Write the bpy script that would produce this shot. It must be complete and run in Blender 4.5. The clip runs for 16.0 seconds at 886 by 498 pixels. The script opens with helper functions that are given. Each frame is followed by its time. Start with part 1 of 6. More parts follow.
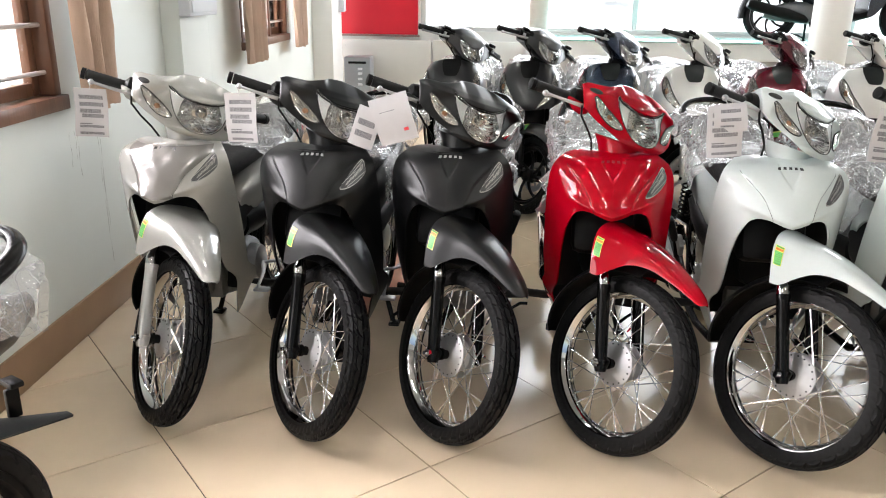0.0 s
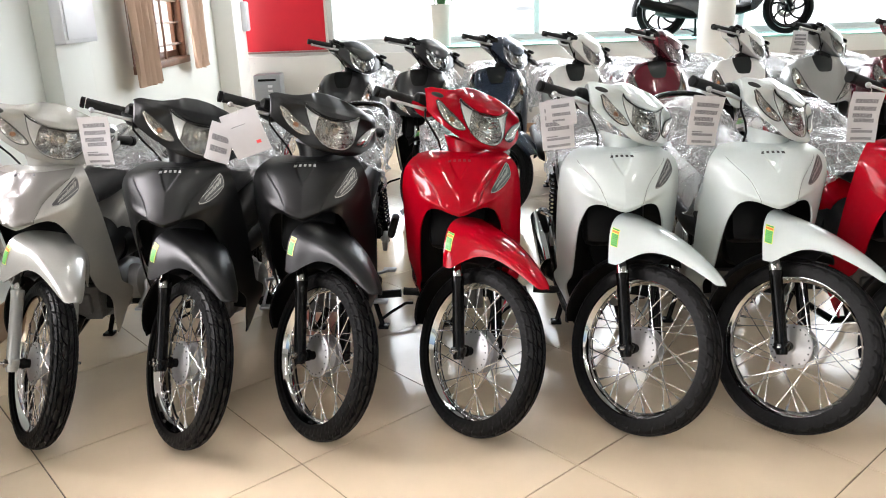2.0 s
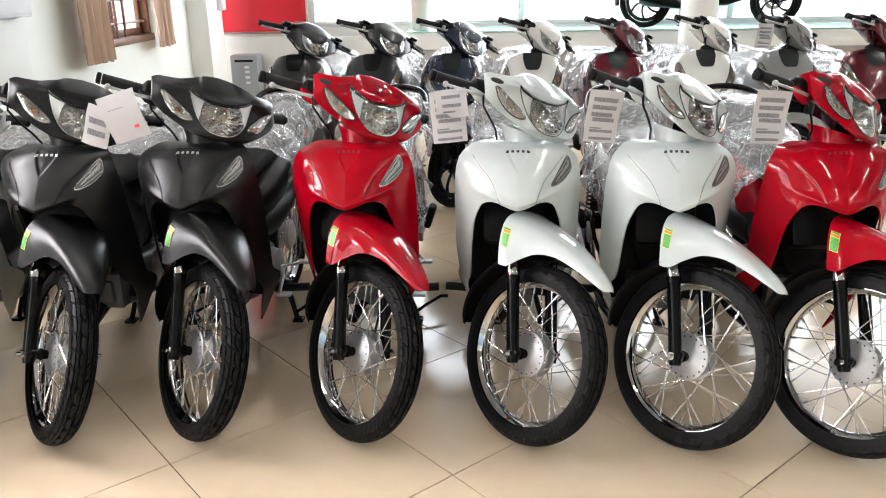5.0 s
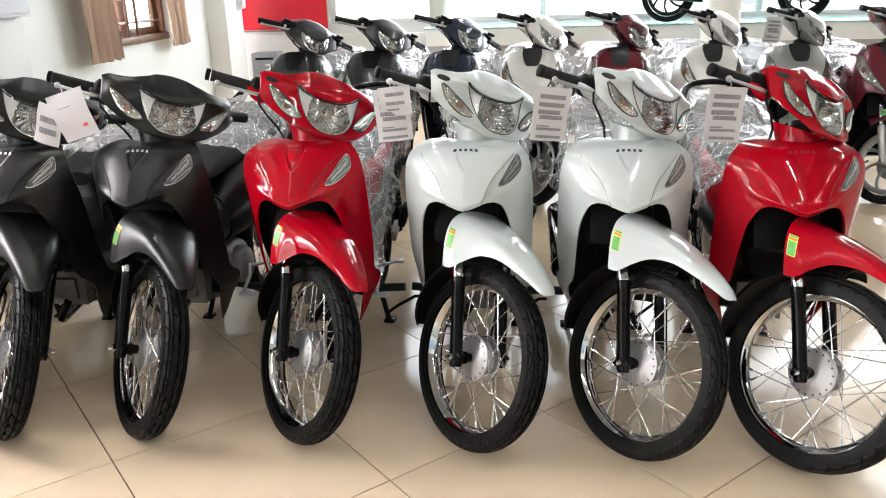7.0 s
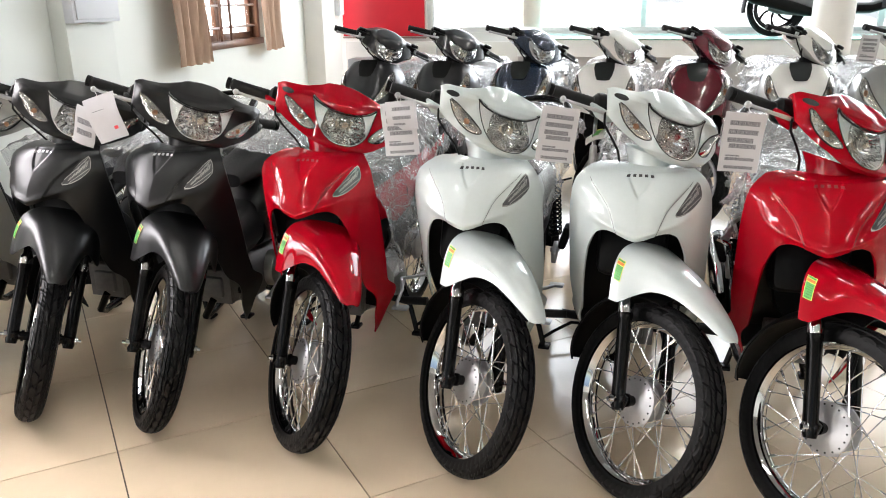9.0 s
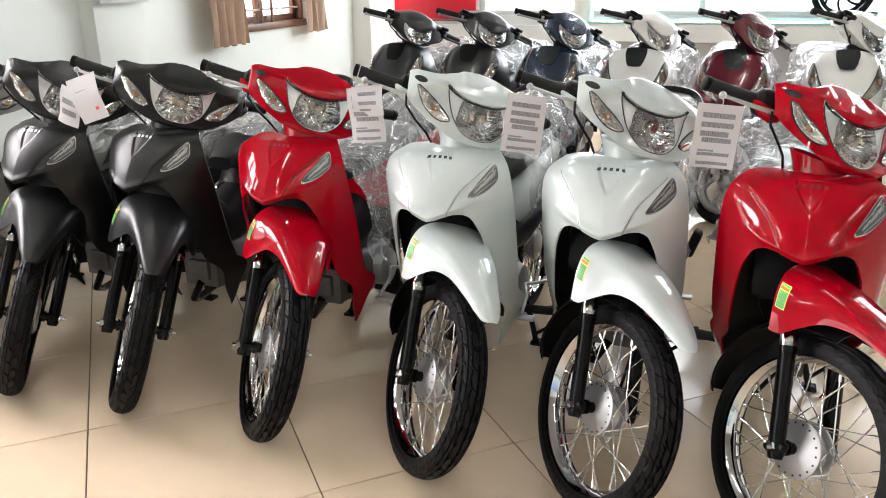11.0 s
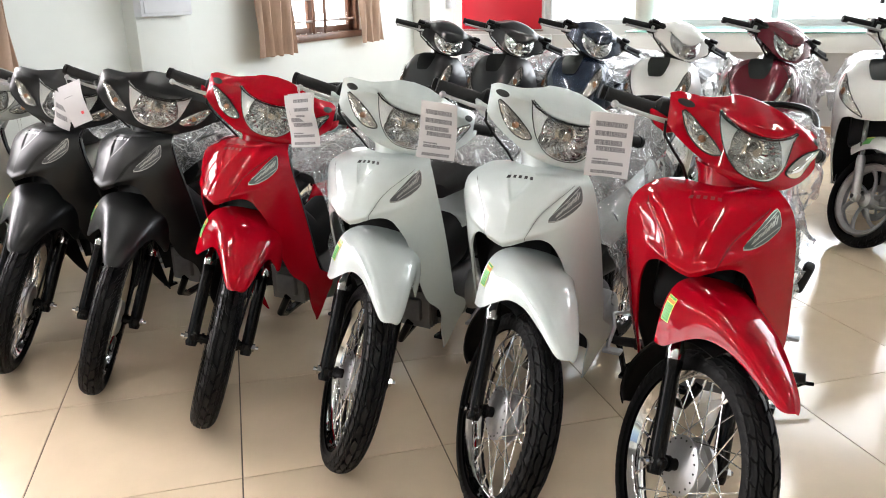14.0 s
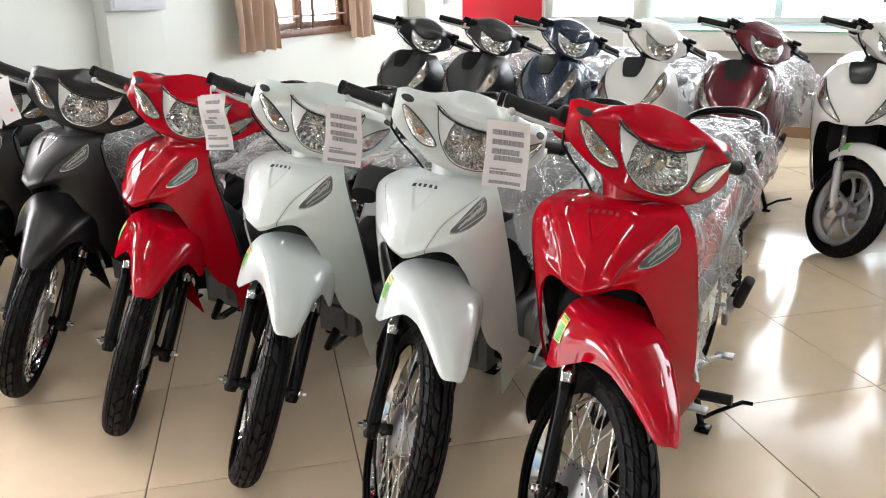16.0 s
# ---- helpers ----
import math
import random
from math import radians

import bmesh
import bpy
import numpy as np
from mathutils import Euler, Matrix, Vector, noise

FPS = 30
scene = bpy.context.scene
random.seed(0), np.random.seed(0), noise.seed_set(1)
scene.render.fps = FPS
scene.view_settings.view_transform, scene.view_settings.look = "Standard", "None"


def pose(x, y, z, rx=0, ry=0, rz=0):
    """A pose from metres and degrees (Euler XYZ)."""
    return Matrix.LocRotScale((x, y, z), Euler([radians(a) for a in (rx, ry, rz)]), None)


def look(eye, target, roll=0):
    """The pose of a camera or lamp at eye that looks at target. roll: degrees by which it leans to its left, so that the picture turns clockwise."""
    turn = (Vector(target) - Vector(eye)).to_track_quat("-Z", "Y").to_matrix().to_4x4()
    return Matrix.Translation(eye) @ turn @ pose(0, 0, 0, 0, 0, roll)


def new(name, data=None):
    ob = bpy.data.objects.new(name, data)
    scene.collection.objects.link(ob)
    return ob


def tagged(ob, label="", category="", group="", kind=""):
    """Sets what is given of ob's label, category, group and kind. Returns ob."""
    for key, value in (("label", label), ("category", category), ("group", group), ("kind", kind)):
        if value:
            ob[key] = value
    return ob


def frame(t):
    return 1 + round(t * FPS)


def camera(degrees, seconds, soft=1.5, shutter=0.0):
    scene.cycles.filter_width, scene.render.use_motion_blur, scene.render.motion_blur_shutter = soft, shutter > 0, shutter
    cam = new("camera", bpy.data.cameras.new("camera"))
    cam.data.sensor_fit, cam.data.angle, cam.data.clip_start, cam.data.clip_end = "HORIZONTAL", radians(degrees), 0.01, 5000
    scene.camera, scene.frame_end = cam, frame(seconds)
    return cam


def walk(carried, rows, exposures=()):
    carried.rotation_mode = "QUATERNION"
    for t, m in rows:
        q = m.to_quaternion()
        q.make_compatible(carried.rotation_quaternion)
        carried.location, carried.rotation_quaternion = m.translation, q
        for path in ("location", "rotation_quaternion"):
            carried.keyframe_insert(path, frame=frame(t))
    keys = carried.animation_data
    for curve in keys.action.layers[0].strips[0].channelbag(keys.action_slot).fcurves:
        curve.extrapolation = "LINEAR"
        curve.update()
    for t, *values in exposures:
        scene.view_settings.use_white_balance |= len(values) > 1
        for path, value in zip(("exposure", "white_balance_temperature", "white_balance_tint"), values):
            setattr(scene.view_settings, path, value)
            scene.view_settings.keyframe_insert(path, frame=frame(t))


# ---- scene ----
cam = camera(59.3, 16.0, soft=1.0)
PATH = [
    (0, (0.252, -0.026, 1.366), (0.067, 1.866, 0.743), 0.8),
    (0.5, (0.268, -0.087, 1.367), (0.11, 1.807, 0.742), -0.8),
    (1, (0.323, -0.115, 1.374), (0.223, 1.785, 0.755), -1.9),
    (1.5, (0.442, -0.114, 1.371), (0.376, 1.793, 0.771), -2.1),
    (2, (0.55, -0.128, 1.367), (0.499, 1.779, 0.768), -2.1),
    (2.5, (0.631, -0.142, 1.364), (0.612, 1.766, 0.763), -1.9),
    (3, (0.662, -0.117, 1.356), (0.66, 1.791, 0.758), -1.3),
    (3.5, (0.714, -0.069, 1.354), (0.707, 1.838, 0.749), -0.7),
    (4, (0.775, -0.011, 1.357), (0.753, 1.891, 0.74), -0.5),
    (6.5, (1.188, 0.021, 1.349), (1.02, 1.908, 0.708), -1.4),
    (7, (1.245, 0.077, 1.346), (1.052, 1.962, 0.706), -1.4),
    (7.5, (1.317, 0.142, 1.354), (1.07, 2.025, 0.725), -1.2),
    (8, (1.362, 0.176, 1.357), (1.049, 2.052, 0.738), -1.0),
    (8.5, (1.45, 0.186, 1.363), (1.054, 2.047, 0.747), -0.8),
    (9, (1.565, 0.184, 1.36), (1.09, 2.025, 0.741), -0.7),
    (11.5, (1.91, 0.4, 1.352), (1.24, 2.165, 0.692), -0.4),
    (12, (2.011, 0.42, 1.353), (1.311, 2.174, 0.696), -0.2),
    (12.5, (2.137, 0.425, 1.355), (1.395, 2.164, 0.702), -0.5),
    (13, (2.239, 0.427, 1.355), (1.454, 2.149, 0.707), -0.6),
    (13.5, (2.283, 0.452, 1.35), (1.453, 2.156, 0.712), -1.0),
    (14, (2.335, 0.51, 1.345), (1.447, 2.188, 0.717), -1.3),
    (14.5, (2.4, 0.572, 1.347), (1.47, 2.228, 0.72), -0.8),
    (15, (2.438, 0.605, 1.356), (1.499, 2.254, 0.724), -0.4),
    (15.5, (2.503, 0.671, 1.36), (1.572, 2.323, 0.724), -0.6),
    (16, (2.566, 0.741, 1.354), (1.63, 2.388, 0.713), -0.9),
]
walk(cam, [(t, look(eye, target, roll)) for t, eye, target, roll in PATH])

# ---- light and world ----
world = bpy.data.worlds.new("sky")
scene.world = world
world.use_nodes = True
wn = world.node_tree
sky = wn.nodes.new("ShaderNodeTexSky")
sky.sky_type, sky.sun_disc, sky.sun_elevation, sky.sun_rotation = "NISHITA", False, radians(48), radians(20)
wn.links.new(sky.outputs[0], wn.nodes["Background"].inputs[0])
wn.nodes["Background"].inputs[1].default_value = 0.12
scene.view_settings.exposure = 0.2


def lamp(name, kind, m, energy, colour=(1, 1, 1), size=(1, 1)):
    data = bpy.data.lights.new(name, kind)
    data.energy, data.color = energy, colour
    if kind == "AREA":
        data.shape, data.size, data.size_y = "RECTANGLE", size[0], size[1]
    else:
        data.angle = radians(size[0])
    ob = new(name, data)
    ob.matrix_world = m
    return ob


lamp("sun", "SUN", look((0, 0, 0), (0.35, -0.55, -0.75)), 2.0, (1, 0.95, 0.88), (2.0, 0))
lamp("shopfront_daylight", "AREA", look((3.2, 9.15, 2.3), (3.2, 0, 0.6)), 385, (0.93, 0.98, 1.05), (7.2, 2.4))
lamp("side_sky_daylight", "AREA", look((-4.0, 2.1, 3.6), (0.0, 2.1, 1.0)), 980, (1.0, 0.93, 0.96), (4.0, 2.4))
lamp("entrance_daylight", "AREA", look((1.0, -4.6, 1.9), (1.0, 3.0, 0.7)), 10, (1.0, 0.97, 0.93), (7.0, 2.8))

# ---- materials ----


def mat(name, colour, rough=0.5, metal=0.0, vary=0.0, scale=20.0, bump=0.0, bump_scale=120.0, coat=0.0, stretch=(1, 1, 1),
        alpha=1.0, trans=0.0, emit=0.0, rough_vary=0.0, spec=0.5, ior=1.45, random_tone=0.0):
    m = bpy.data.materials.new(name)
    m.use_nodes = True
    nt = m.node_tree
    b = nt.nodes["Principled BSDF"]
    b.inputs["Base Color"].default_value = (*colour, 1)
    b.inputs["Roughness"].default_value = rough
    b.inputs["Metallic"].default_value = metal
    b.inputs["Coat Weight"].default_value = coat
    b.inputs["Coat Roughness"].default_value = 0.015
    b.inputs["Alpha"].default_value = alpha
    b.inputs["Transmission Weight"].default_value = trans
    b.inputs["IOR"].default_value = ior
    b.inputs["Specular IOR Level"].default_value = spec
    if emit:
        b.inputs["Emission Color"].default_value = (*colour, 1)
        b.inputs["Emission Strength"].default_value = emit
    tc = nt.nodes.new("ShaderNodeTexCoord")
    mp = nt.nodes.new("ShaderNodeMapping")
    mp.inputs["Scale"].default_value = stretch
    nt.links.new(tc.outputs["Object"], mp.inputs[0])
    colour_out = None
    if vary or rough_vary:
        n = nt.nodes.new("ShaderNodeTexNoise")
        n.inputs["Scale"].default_value, n.inputs["Detail"].default_value = scale, 6
        nt.links.new(mp.outputs[0], n.inputs["Vector"])
        n2 = nt.nodes.new("ShaderNodeTexNoise")
        n2.inputs["Scale"].default_value, n2.inputs["Detail"].default_value = scale * 0.13, 3
        nt.links.new(mp.outputs[0], n2.inputs["Vector"])
        add = nt.nodes.new("ShaderNodeMath")
        add.operation = "ADD"
        nt.links.new(n.outputs[0], add.inputs[0])
        nt.links.new(n2.outputs[0], add.inputs[1])
        if vary:
            r = nt.nodes.new("ShaderNodeMapRange")
            r.inputs[1].default_value, r.inputs[2].default_value = 0.6, 1.4
            r.inputs[3].default_value, r.inputs[4].default_value = 1 - vary, 1 + vary
            nt.links.new(add.outputs[0], r.inputs[0])
            mul = nt.nodes.new("ShaderNodeVectorMath")
            mul.operation = "SCALE"
            mul.inputs[0].default_value = colour
            nt.links.new(r.outputs[0], mul.inputs["Scale"])
            colour_out = mul.outputs[0]
            nt.links.new(colour_out, b.inputs["Base Color"])
        if rough_vary:
            r = nt.nodes.new("ShaderNodeMapRange")
            r.inputs[1].default_value, r.inputs[2].default_value = 0.6, 1.4
            r.inputs[3].default_value, r.inputs[4].default_value = max(0.02, rough - rough_vary), rough + rough_vary
            nt.links.new(add.outputs[0], r.inputs[0])
            nt.links.new(r.outputs[0], b.inputs["Roughness"])
    if random_tone and colour_out:
        oi = nt.nodes.new("ShaderNodeObjectInfo")
        r = nt.nodes.new("ShaderNodeMapRange")
        r.inputs[3].default_value, r.inputs[4].default_value = 1 - random_tone, 1 + random_tone
        nt.links.new(oi.outputs["Random"], r.inputs[0])
        mul2 = nt.nodes.new("ShaderNodeVectorMath")
        mul2.operation = "SCALE"
        nt.links.new(colour_out, mul2.inputs[0])
        nt.links.new(r.outputs[0], mul2.inputs["Scale"])
        nt.links.new(mul2.outputs[0], b.inputs["Base Color"])
    if bump:
        n = nt.nodes.new("ShaderNodeTexNoise")
        n.inputs["Scale"].default_value, n.inputs["Detail"].default_value = bump_scale, 4
        nt.links.new(mp.outputs[0], n.inputs["Vector"])
        bp = nt.nodes.new("ShaderNodeBump")
        bp.inputs["Strength"].default_value, bp.inputs["Distance"].default_value = bump, 0.004
        nt.links.new(n.outputs[0], bp.inputs["Height"])
        nt.links.new(bp.outputs[0], b.inputs["Normal"])
    return m


M = {
    "silver": mat("silver_paint", (0.33, 0.33, 0.31), 0.28, 0.3, 0.03, 900, coat=1.0),
    "grey_panel": mat("grey_panel_paint", (0.165, 0.158, 0.146), 0.3, 0.3, 0.03, 900, coat=1.0),
    "matt_black": mat("matt_black_paint", (0.0035, 0.0037, 0.0042), 0.34, 0.0, 0.06, 900, spec=0.4),
    "red": mat("red_paint", (0.33, 0.001, 0.009), 0.45, 0.0, 0.03, 700, coat=0.6, spec=0.0),
    "white": mat("pearl_white_paint", (0.5, 0.555, 0.55), 0.35, 0.0, 0.02, 700, coat=1.0, spec=0.3),
    "plastic": mat("black_plastic", (0.004, 0.004, 0.0042), 0.42, 0, 0.15, 60, 0.12, 700, spec=0.12),
    "grey_plastic": mat("dark_grey_plastic", (0.009, 0.0095, 0.01), 0.45, 0, 0.1, 60, 0.1, 700, spec=0.14),
    "rubber": mat("tyre_rubber", (0.005, 0.005, 0.0052), 0.5, 0, 0.2, 40, 0.1, 300, spec=0.2),
    "grip": mat("grip_rubber", (0.012, 0.012, 0.0125), 0.6, 0, 0.2, 60, 0.2, 500, spec=0.25),
    "chrome": mat("chrome", (0.6, 0.6, 0.6), 0.07, 1.0, 0.02, 30, rough_vary=0.03),
    "spoke": mat("spoke_steel", (0.75, 0.75, 0.75), 0.22, 1.0),
    "alu": mat("cast_aluminium", (0.42, 0.42, 0.425), 0.4, 0.85, 0.06, 90, 0.08, 500),
    "engine": mat("engine_grey_metal", (0.14, 0.14, 0.14), 0.45, 0.6, 0.15, 60, 0.15, 300),
    "black_metal": mat("black_painted_metal", (0.003, 0.003, 0.003), 0.2, 0.0, 0.1, 60, spec=0.17),
    "fork_silver": mat("fork_silver", (0.42, 0.42, 0.41), 0.34, 0.7, 0.04, 90),
    "reflector": mat("lamp_reflector", (0.95, 0.95, 0.95), 0.1, 0.97, 0.03, 60),
    "inner_silver": mat("lamp_inner_silver", (0.78, 0.78, 0.76), 0.35, 0.15, 0.04, 60),
    "signal_mirror": mat("signal_mirror", (0.5, 0.47, 0.43), 0.18, 0.78, 0.55, 140),
    "amber": mat("amber_bulb", (0.34, 0.17, 0.09), 0.1, 0.3, 0.2, 60),
    "bulb": mat("bulb_glass", (0.5, 0.48, 0.44), 0.12, 0.8),
    "gap": mat("panel_gap", (0.006, 0.006, 0.006), 0.7),
    "seat": mat("seat_vinyl", (0.012, 0.012, 0.0125), 0.5, 0, 0.1, 60, 0.25, 500, spec=0.25),
    "sticker_green": mat("sticker_green", (0.12, 0.43, 0.1), 0.35, 0, 0.04, 60),
    "sticker_yellow": mat("sticker_yellow", (0.75, 0.72, 0.12), 0.35, 0, 0.04, 60),
    "sticker_orange": mat("sticker_orange", (0.75, 0.22, 0.05), 0.4),
    "sticker_text": mat("sticker_print", (0.08, 0.25, 0.05), 0.5),
    "decal_dark": mat("decal_dark", (0.045, 0.046, 0.05), 0.3, 0.2, 0.3, 150),
    "decal_silver": mat("decal_silver", (0.62, 0.62, 0.6), 0.25, 0.6),
    "emblem_dark": mat("emblem_dark", (0.03, 0.03, 0.032), 0.35),
    "emblem_light": mat("emblem_light", (0.4, 0.4, 0.4), 0.3, 0.5),
    "emblem_red": mat("emblem_red", (0.2, 0.01, 0.012), 0.4),
    "paper": mat("tag_paper", (0.47, 0.465, 0.485), 0.55, 0, 0.04, 30),
    "print": mat("tag_print", (0.12, 0.12, 0.13), 0.6, 0, 0.2, 900),
    "stamp": mat("tag_stamp_red", (0.7, 0.06, 0.07), 0.6),
    "thread": mat("tag_thread", (0.5, 0.5, 0.5), 0.7),
}


def glass_mat(name, tint=(1, 1, 1), gloss=0.12, rough=0.02, bump=0.0, bump_scale=25, stretch=(1, 1, 1), milk=0.0, ior=1.5):
    """Clear sheet: mostly see-through, with a mirror-like gloss on it."""
    m = bpy.data.materials.new(name)
    m.use_nodes = True
    nt = m.node_tree
    nt.nodes.remove(nt.nodes["Principled BSDF"])
    out = nt.nodes["Material Output"]
    tr = nt.nodes.new("ShaderNodeBsdfTransparent")
    tr.inputs[0].default_value = (*tint, 1)
    gl = nt.nodes.new("ShaderNodeBsdfGlossy")
    gl.inputs["Roughness"].default_value = rough
    fr = nt.nodes.new("ShaderNodeFresnel")
    fr.inputs["IOR"].default_value = ior
    ad = nt.nodes.new("ShaderNodeMath")
    ad.operation = "ADD"
    ad.inputs[1].default_value = gloss
    nt.links.new(fr.outputs[0], ad.inputs[0])
    mx = nt.nodes.new("ShaderNodeMixShader")
    nt.links.new(ad.outputs[0], mx.inputs[0])
    nt.links.new(tr.outputs[0], mx.inputs[1])
    nt.links.new(gl.outputs[0], mx.inputs[2])
    last = mx
    if milk:
        df = nt.nodes.new("ShaderNodeBsdfDiffuse")
        df.inputs[0].default_value = (0.84, 0.85, 0.86, 1)
        m2 = nt.nodes.new("ShaderNodeMixShader")
        m2.inputs[0].default_value = milk
        if bump:
            tc = nt.nodes.new("ShaderNodeTexCoord")
            last_noise = None
            for sc, weight in ((7.0, 0.16), (17.0, 0.1)):
                n = nt.nodes.new("ShaderNodeTexNoise")
                n.inputs["Scale"].default_value, n.inputs["Detail"].default_value, n.inputs["Distortion"].default_value = sc, 4, 1.6
                nt.links.new(tc.outputs["Object"], n.inputs["Vector"])
                rp = nt.nodes.new("ShaderNodeValToRGB")
                el = rp.color_ramp.elements
                el[0].position, el[0].color = 0.49, (0, 0, 0, 1)
                el[1].position, el[1].color = 0.51, (0, 0, 0, 1)
                el.new(0.5).color = (weight, weight, weight, 1)
                nt.links.new(n.outputs[0], rp.inputs[0])
                sm = nt.nodes.new("ShaderNodeMath")
                sm.operation = "ADD"
                sm.inputs[1].default_value = milk
                nt.links.new(rp.outputs[0], sm.inputs[0])
                if last_noise:
                    nt.links.new(last_noise.outputs[0], sm.inputs[1])
                last_noise = sm
            nt.links.new(last_noise.outputs[0], m2.inputs[0])
        nt.links.new(mx.outputs[0], m2.inputs[1])
        nt.links.new(df.outputs[0], m2.inputs[2])
        last = m2
    nt.links.new(last.outputs[0], out.inputs[0])
    if bump:
        tc = nt.nodes.new("ShaderNodeTexCoord")
        mp = nt.nodes.new("ShaderNodeMapping")
        mp.inputs["Scale"].default_value = stretch
        nt.links.new(tc.outputs["Object"], mp.inputs[0])
        n = nt.nodes.new("ShaderNodeTexNoise")
        n.inputs["Scale"].default_value, n.inputs["Detail"].default_value = bump_scale, 5
        n.inputs["Distortion"].default_value = 1.2
        nt.links.new(mp.outputs[0], n.inputs["Vector"])
        bp = nt.nodes.new("ShaderNodeBump")
        bp.inputs["Strength"].default_value, bp.inputs["Distance"].default_value = bump, 0.02
        nt.links.new(n.outputs[0], bp.inputs["Height"])
        nt.links.new(bp.outputs[0], gl.inputs["Normal"])
        nt.links.new(bp.outputs[0], fr.inputs["Normal"])
    return m


M["lens"] = glass_mat("clear_lens", (0.96, 0.97, 0.97), 0.05)
M["film"] = glass_mat("clear_plastic_film", (0.96, 0.965, 0.965), 0.05, 0.1, 0.7, 24, (1.0, 0.35, 0.6), 0.25, 1.17)
M["pane"] = glass_mat("window_pane", (0.97, 0.98, 0.98), 0.03, ior=1.03)

# barcode-like fine print: upright dark lines on pale paper
nt = M["print"].node_tree
tc, wv, rp = nt.nodes.new("ShaderNodeTexCoord"), nt.nodes.new("ShaderNodeTexNoise"), nt.nodes.new("ShaderNodeValToRGB")
wv.noise_dimensions = "1D"
wv.inputs["Scale"].default_value, wv.inputs["Detail"].default_value = 950, 1
sx = nt.nodes.new("ShaderNodeSeparateXYZ")
nt.links.new(tc.outputs["Object"], sx.inputs[0])
nt.links.new(sx.outputs[0], wv.inputs["W"])
rp.color_ramp.elements[0].position, rp.color_ramp.elements[0].color = 0.48, (0.1, 0.1, 0.11, 1)
rp.color_ramp.elements[1].position, rp.color_ramp.elements[1].color = 0.56, (0.34, 0.34, 0.36, 1)
nt.links.new(wv.outputs[0], rp.inputs[0])
nt.links.new(rp.outputs[0], nt.nodes["Principled BSDF"].inputs["Base Color"])

# ---- mesh helpers ----


def curve(xs, ys):
    """A smooth curve through a short table."""
    xs, ys = np.array(xs, float), np.array(ys, float)
    d = np.gradient(ys, xs)

    def f(x):
        x = min(max(x, xs[0]), xs[-1])
        i = min(max(int(np.searchsorted(xs, x)) - 1, 0), len(xs) - 2)
        h = xs[i + 1] - xs[i]
        t = (x - xs[i]) / h
        return float((2 * t**3 - 3 * t**2 + 1) * ys[i] + (t**3 - 2 * t**2 + t) * h * d[i] + (3 * t**2 - 2 * t**3) * ys[i + 1] + (t**3 - t**2) * h * d[i + 1])
    return f


def grid(bm, rows, close_u=False, close_v=False, m=None):
    vs = [[bm.verts.new(m @ Vector(p) if m else p) for p in r] for r in rows]
    nv, nu = len(vs), len(vs[0])
    for j in range(nv if close_v else nv - 1):
        for i in range(nu if close_u else nu - 1):
            a, b, c, d = vs[j][i], vs[j][(i + 1) % nu], vs[(j + 1) % nv][(i + 1) % nu], vs[(j + 1) % nv][i]
            if len({a, b, c, d}) == 4:
                bm.faces.new((a, b, c, d))
    return vs


def fan(bm, ring, flip=False):
    bm.faces.new(ring[::-1] if flip else ring)


def tube(bm, path, r, seg=10, caps=True, close=False, flat=1.0):
    pts = [Vector(p) for p in path]
    n = len(pts)
    rad = r if isinstance(r, (list, tuple)) else [r] * n
    up, rings = None, []
    for i, p in enumerate(pts):
        a = pts[(i - 1) % n] if (close or i) else p
        b = pts[(i + 1) % n] if (close or i < n - 1) else p
        t = (b - a).normalized()
        if up is None:
            up = t.orthogonal().normalized()
        up = (up - t * up.dot(t)).normalized()
        side = t.cross(up)
        rings.append([p + (up * math.cos(2 * math.pi * k / seg) + side * math.sin(2 * math.pi * k / seg) * flat) * rad[i] for k in range(seg)])
    vs = grid(bm, rings, True, close)
    if caps and not close:
        fan(bm, vs[0], True)
        fan(bm, vs[-1])
    return bm


def lathe(bm, profile, seg=32, m=None, axis="x", close=False):
    """profile: (radius, place along the axis)."""
    rows = []
    for k in range(seg):
        a = 2 * math.pi * k / seg
        c, s = math.cos(a), math.sin(a)
        if axis == "x":
            rows.append([(h, r * s, r * c) for r, h in profile])
        else:
            rows.append([(r * s, r * c, h) for r, h in profile])
    grid(bm, rows, close, True, m)
    return bm


def box(bm, size, m=None, bevel=0.0, seg=2):
    made = bmesh.ops.create_cube(bm, size=1.0)
    vs = made["verts"]
    for v in vs:
        v.co = Vector((v.co.x * size[0], v.co.y * size[1], v.co.z * size[2]))
    if bevel:
        es = list({e for v in vs for e in v.link_edges})
        out = bmesh.ops.bevel(bm, geom=es, offset=bevel, segments=seg, affect="EDGES", profile=0.5)
        vs = list({v for f in out["faces"] for v in f.verts} | {v for v in vs if v.is_valid})
    if m:
        bmesh.ops.transform(bm, matrix=m, verts=vs)
    return bm


def sheet(rows, thick, close_u=False):
    bm = bmesh.new()
    grid(bm, rows, close_u)
    bmesh.ops.recalc_face_normals(bm, faces=bm.faces[:])
    bmesh.ops.solidify(bm, geom=bm.faces[:], thickness=thick)
    return bm


def mesh_of(name, bm, smooth=38, recalc=True):
    if recalc:
        bmesh.ops.recalc_face_normals(bm, faces=bm.faces[:])
    me = bpy.data.meshes.new(name)
    bm.to_mesh(me)
    bm.free()
    if smooth:
        for p in me.polygons:
            p.use_smooth = True
        me.set_sharp_from_angle(angle=radians(smooth))
    me.materials.append(M["plastic"])
    return me


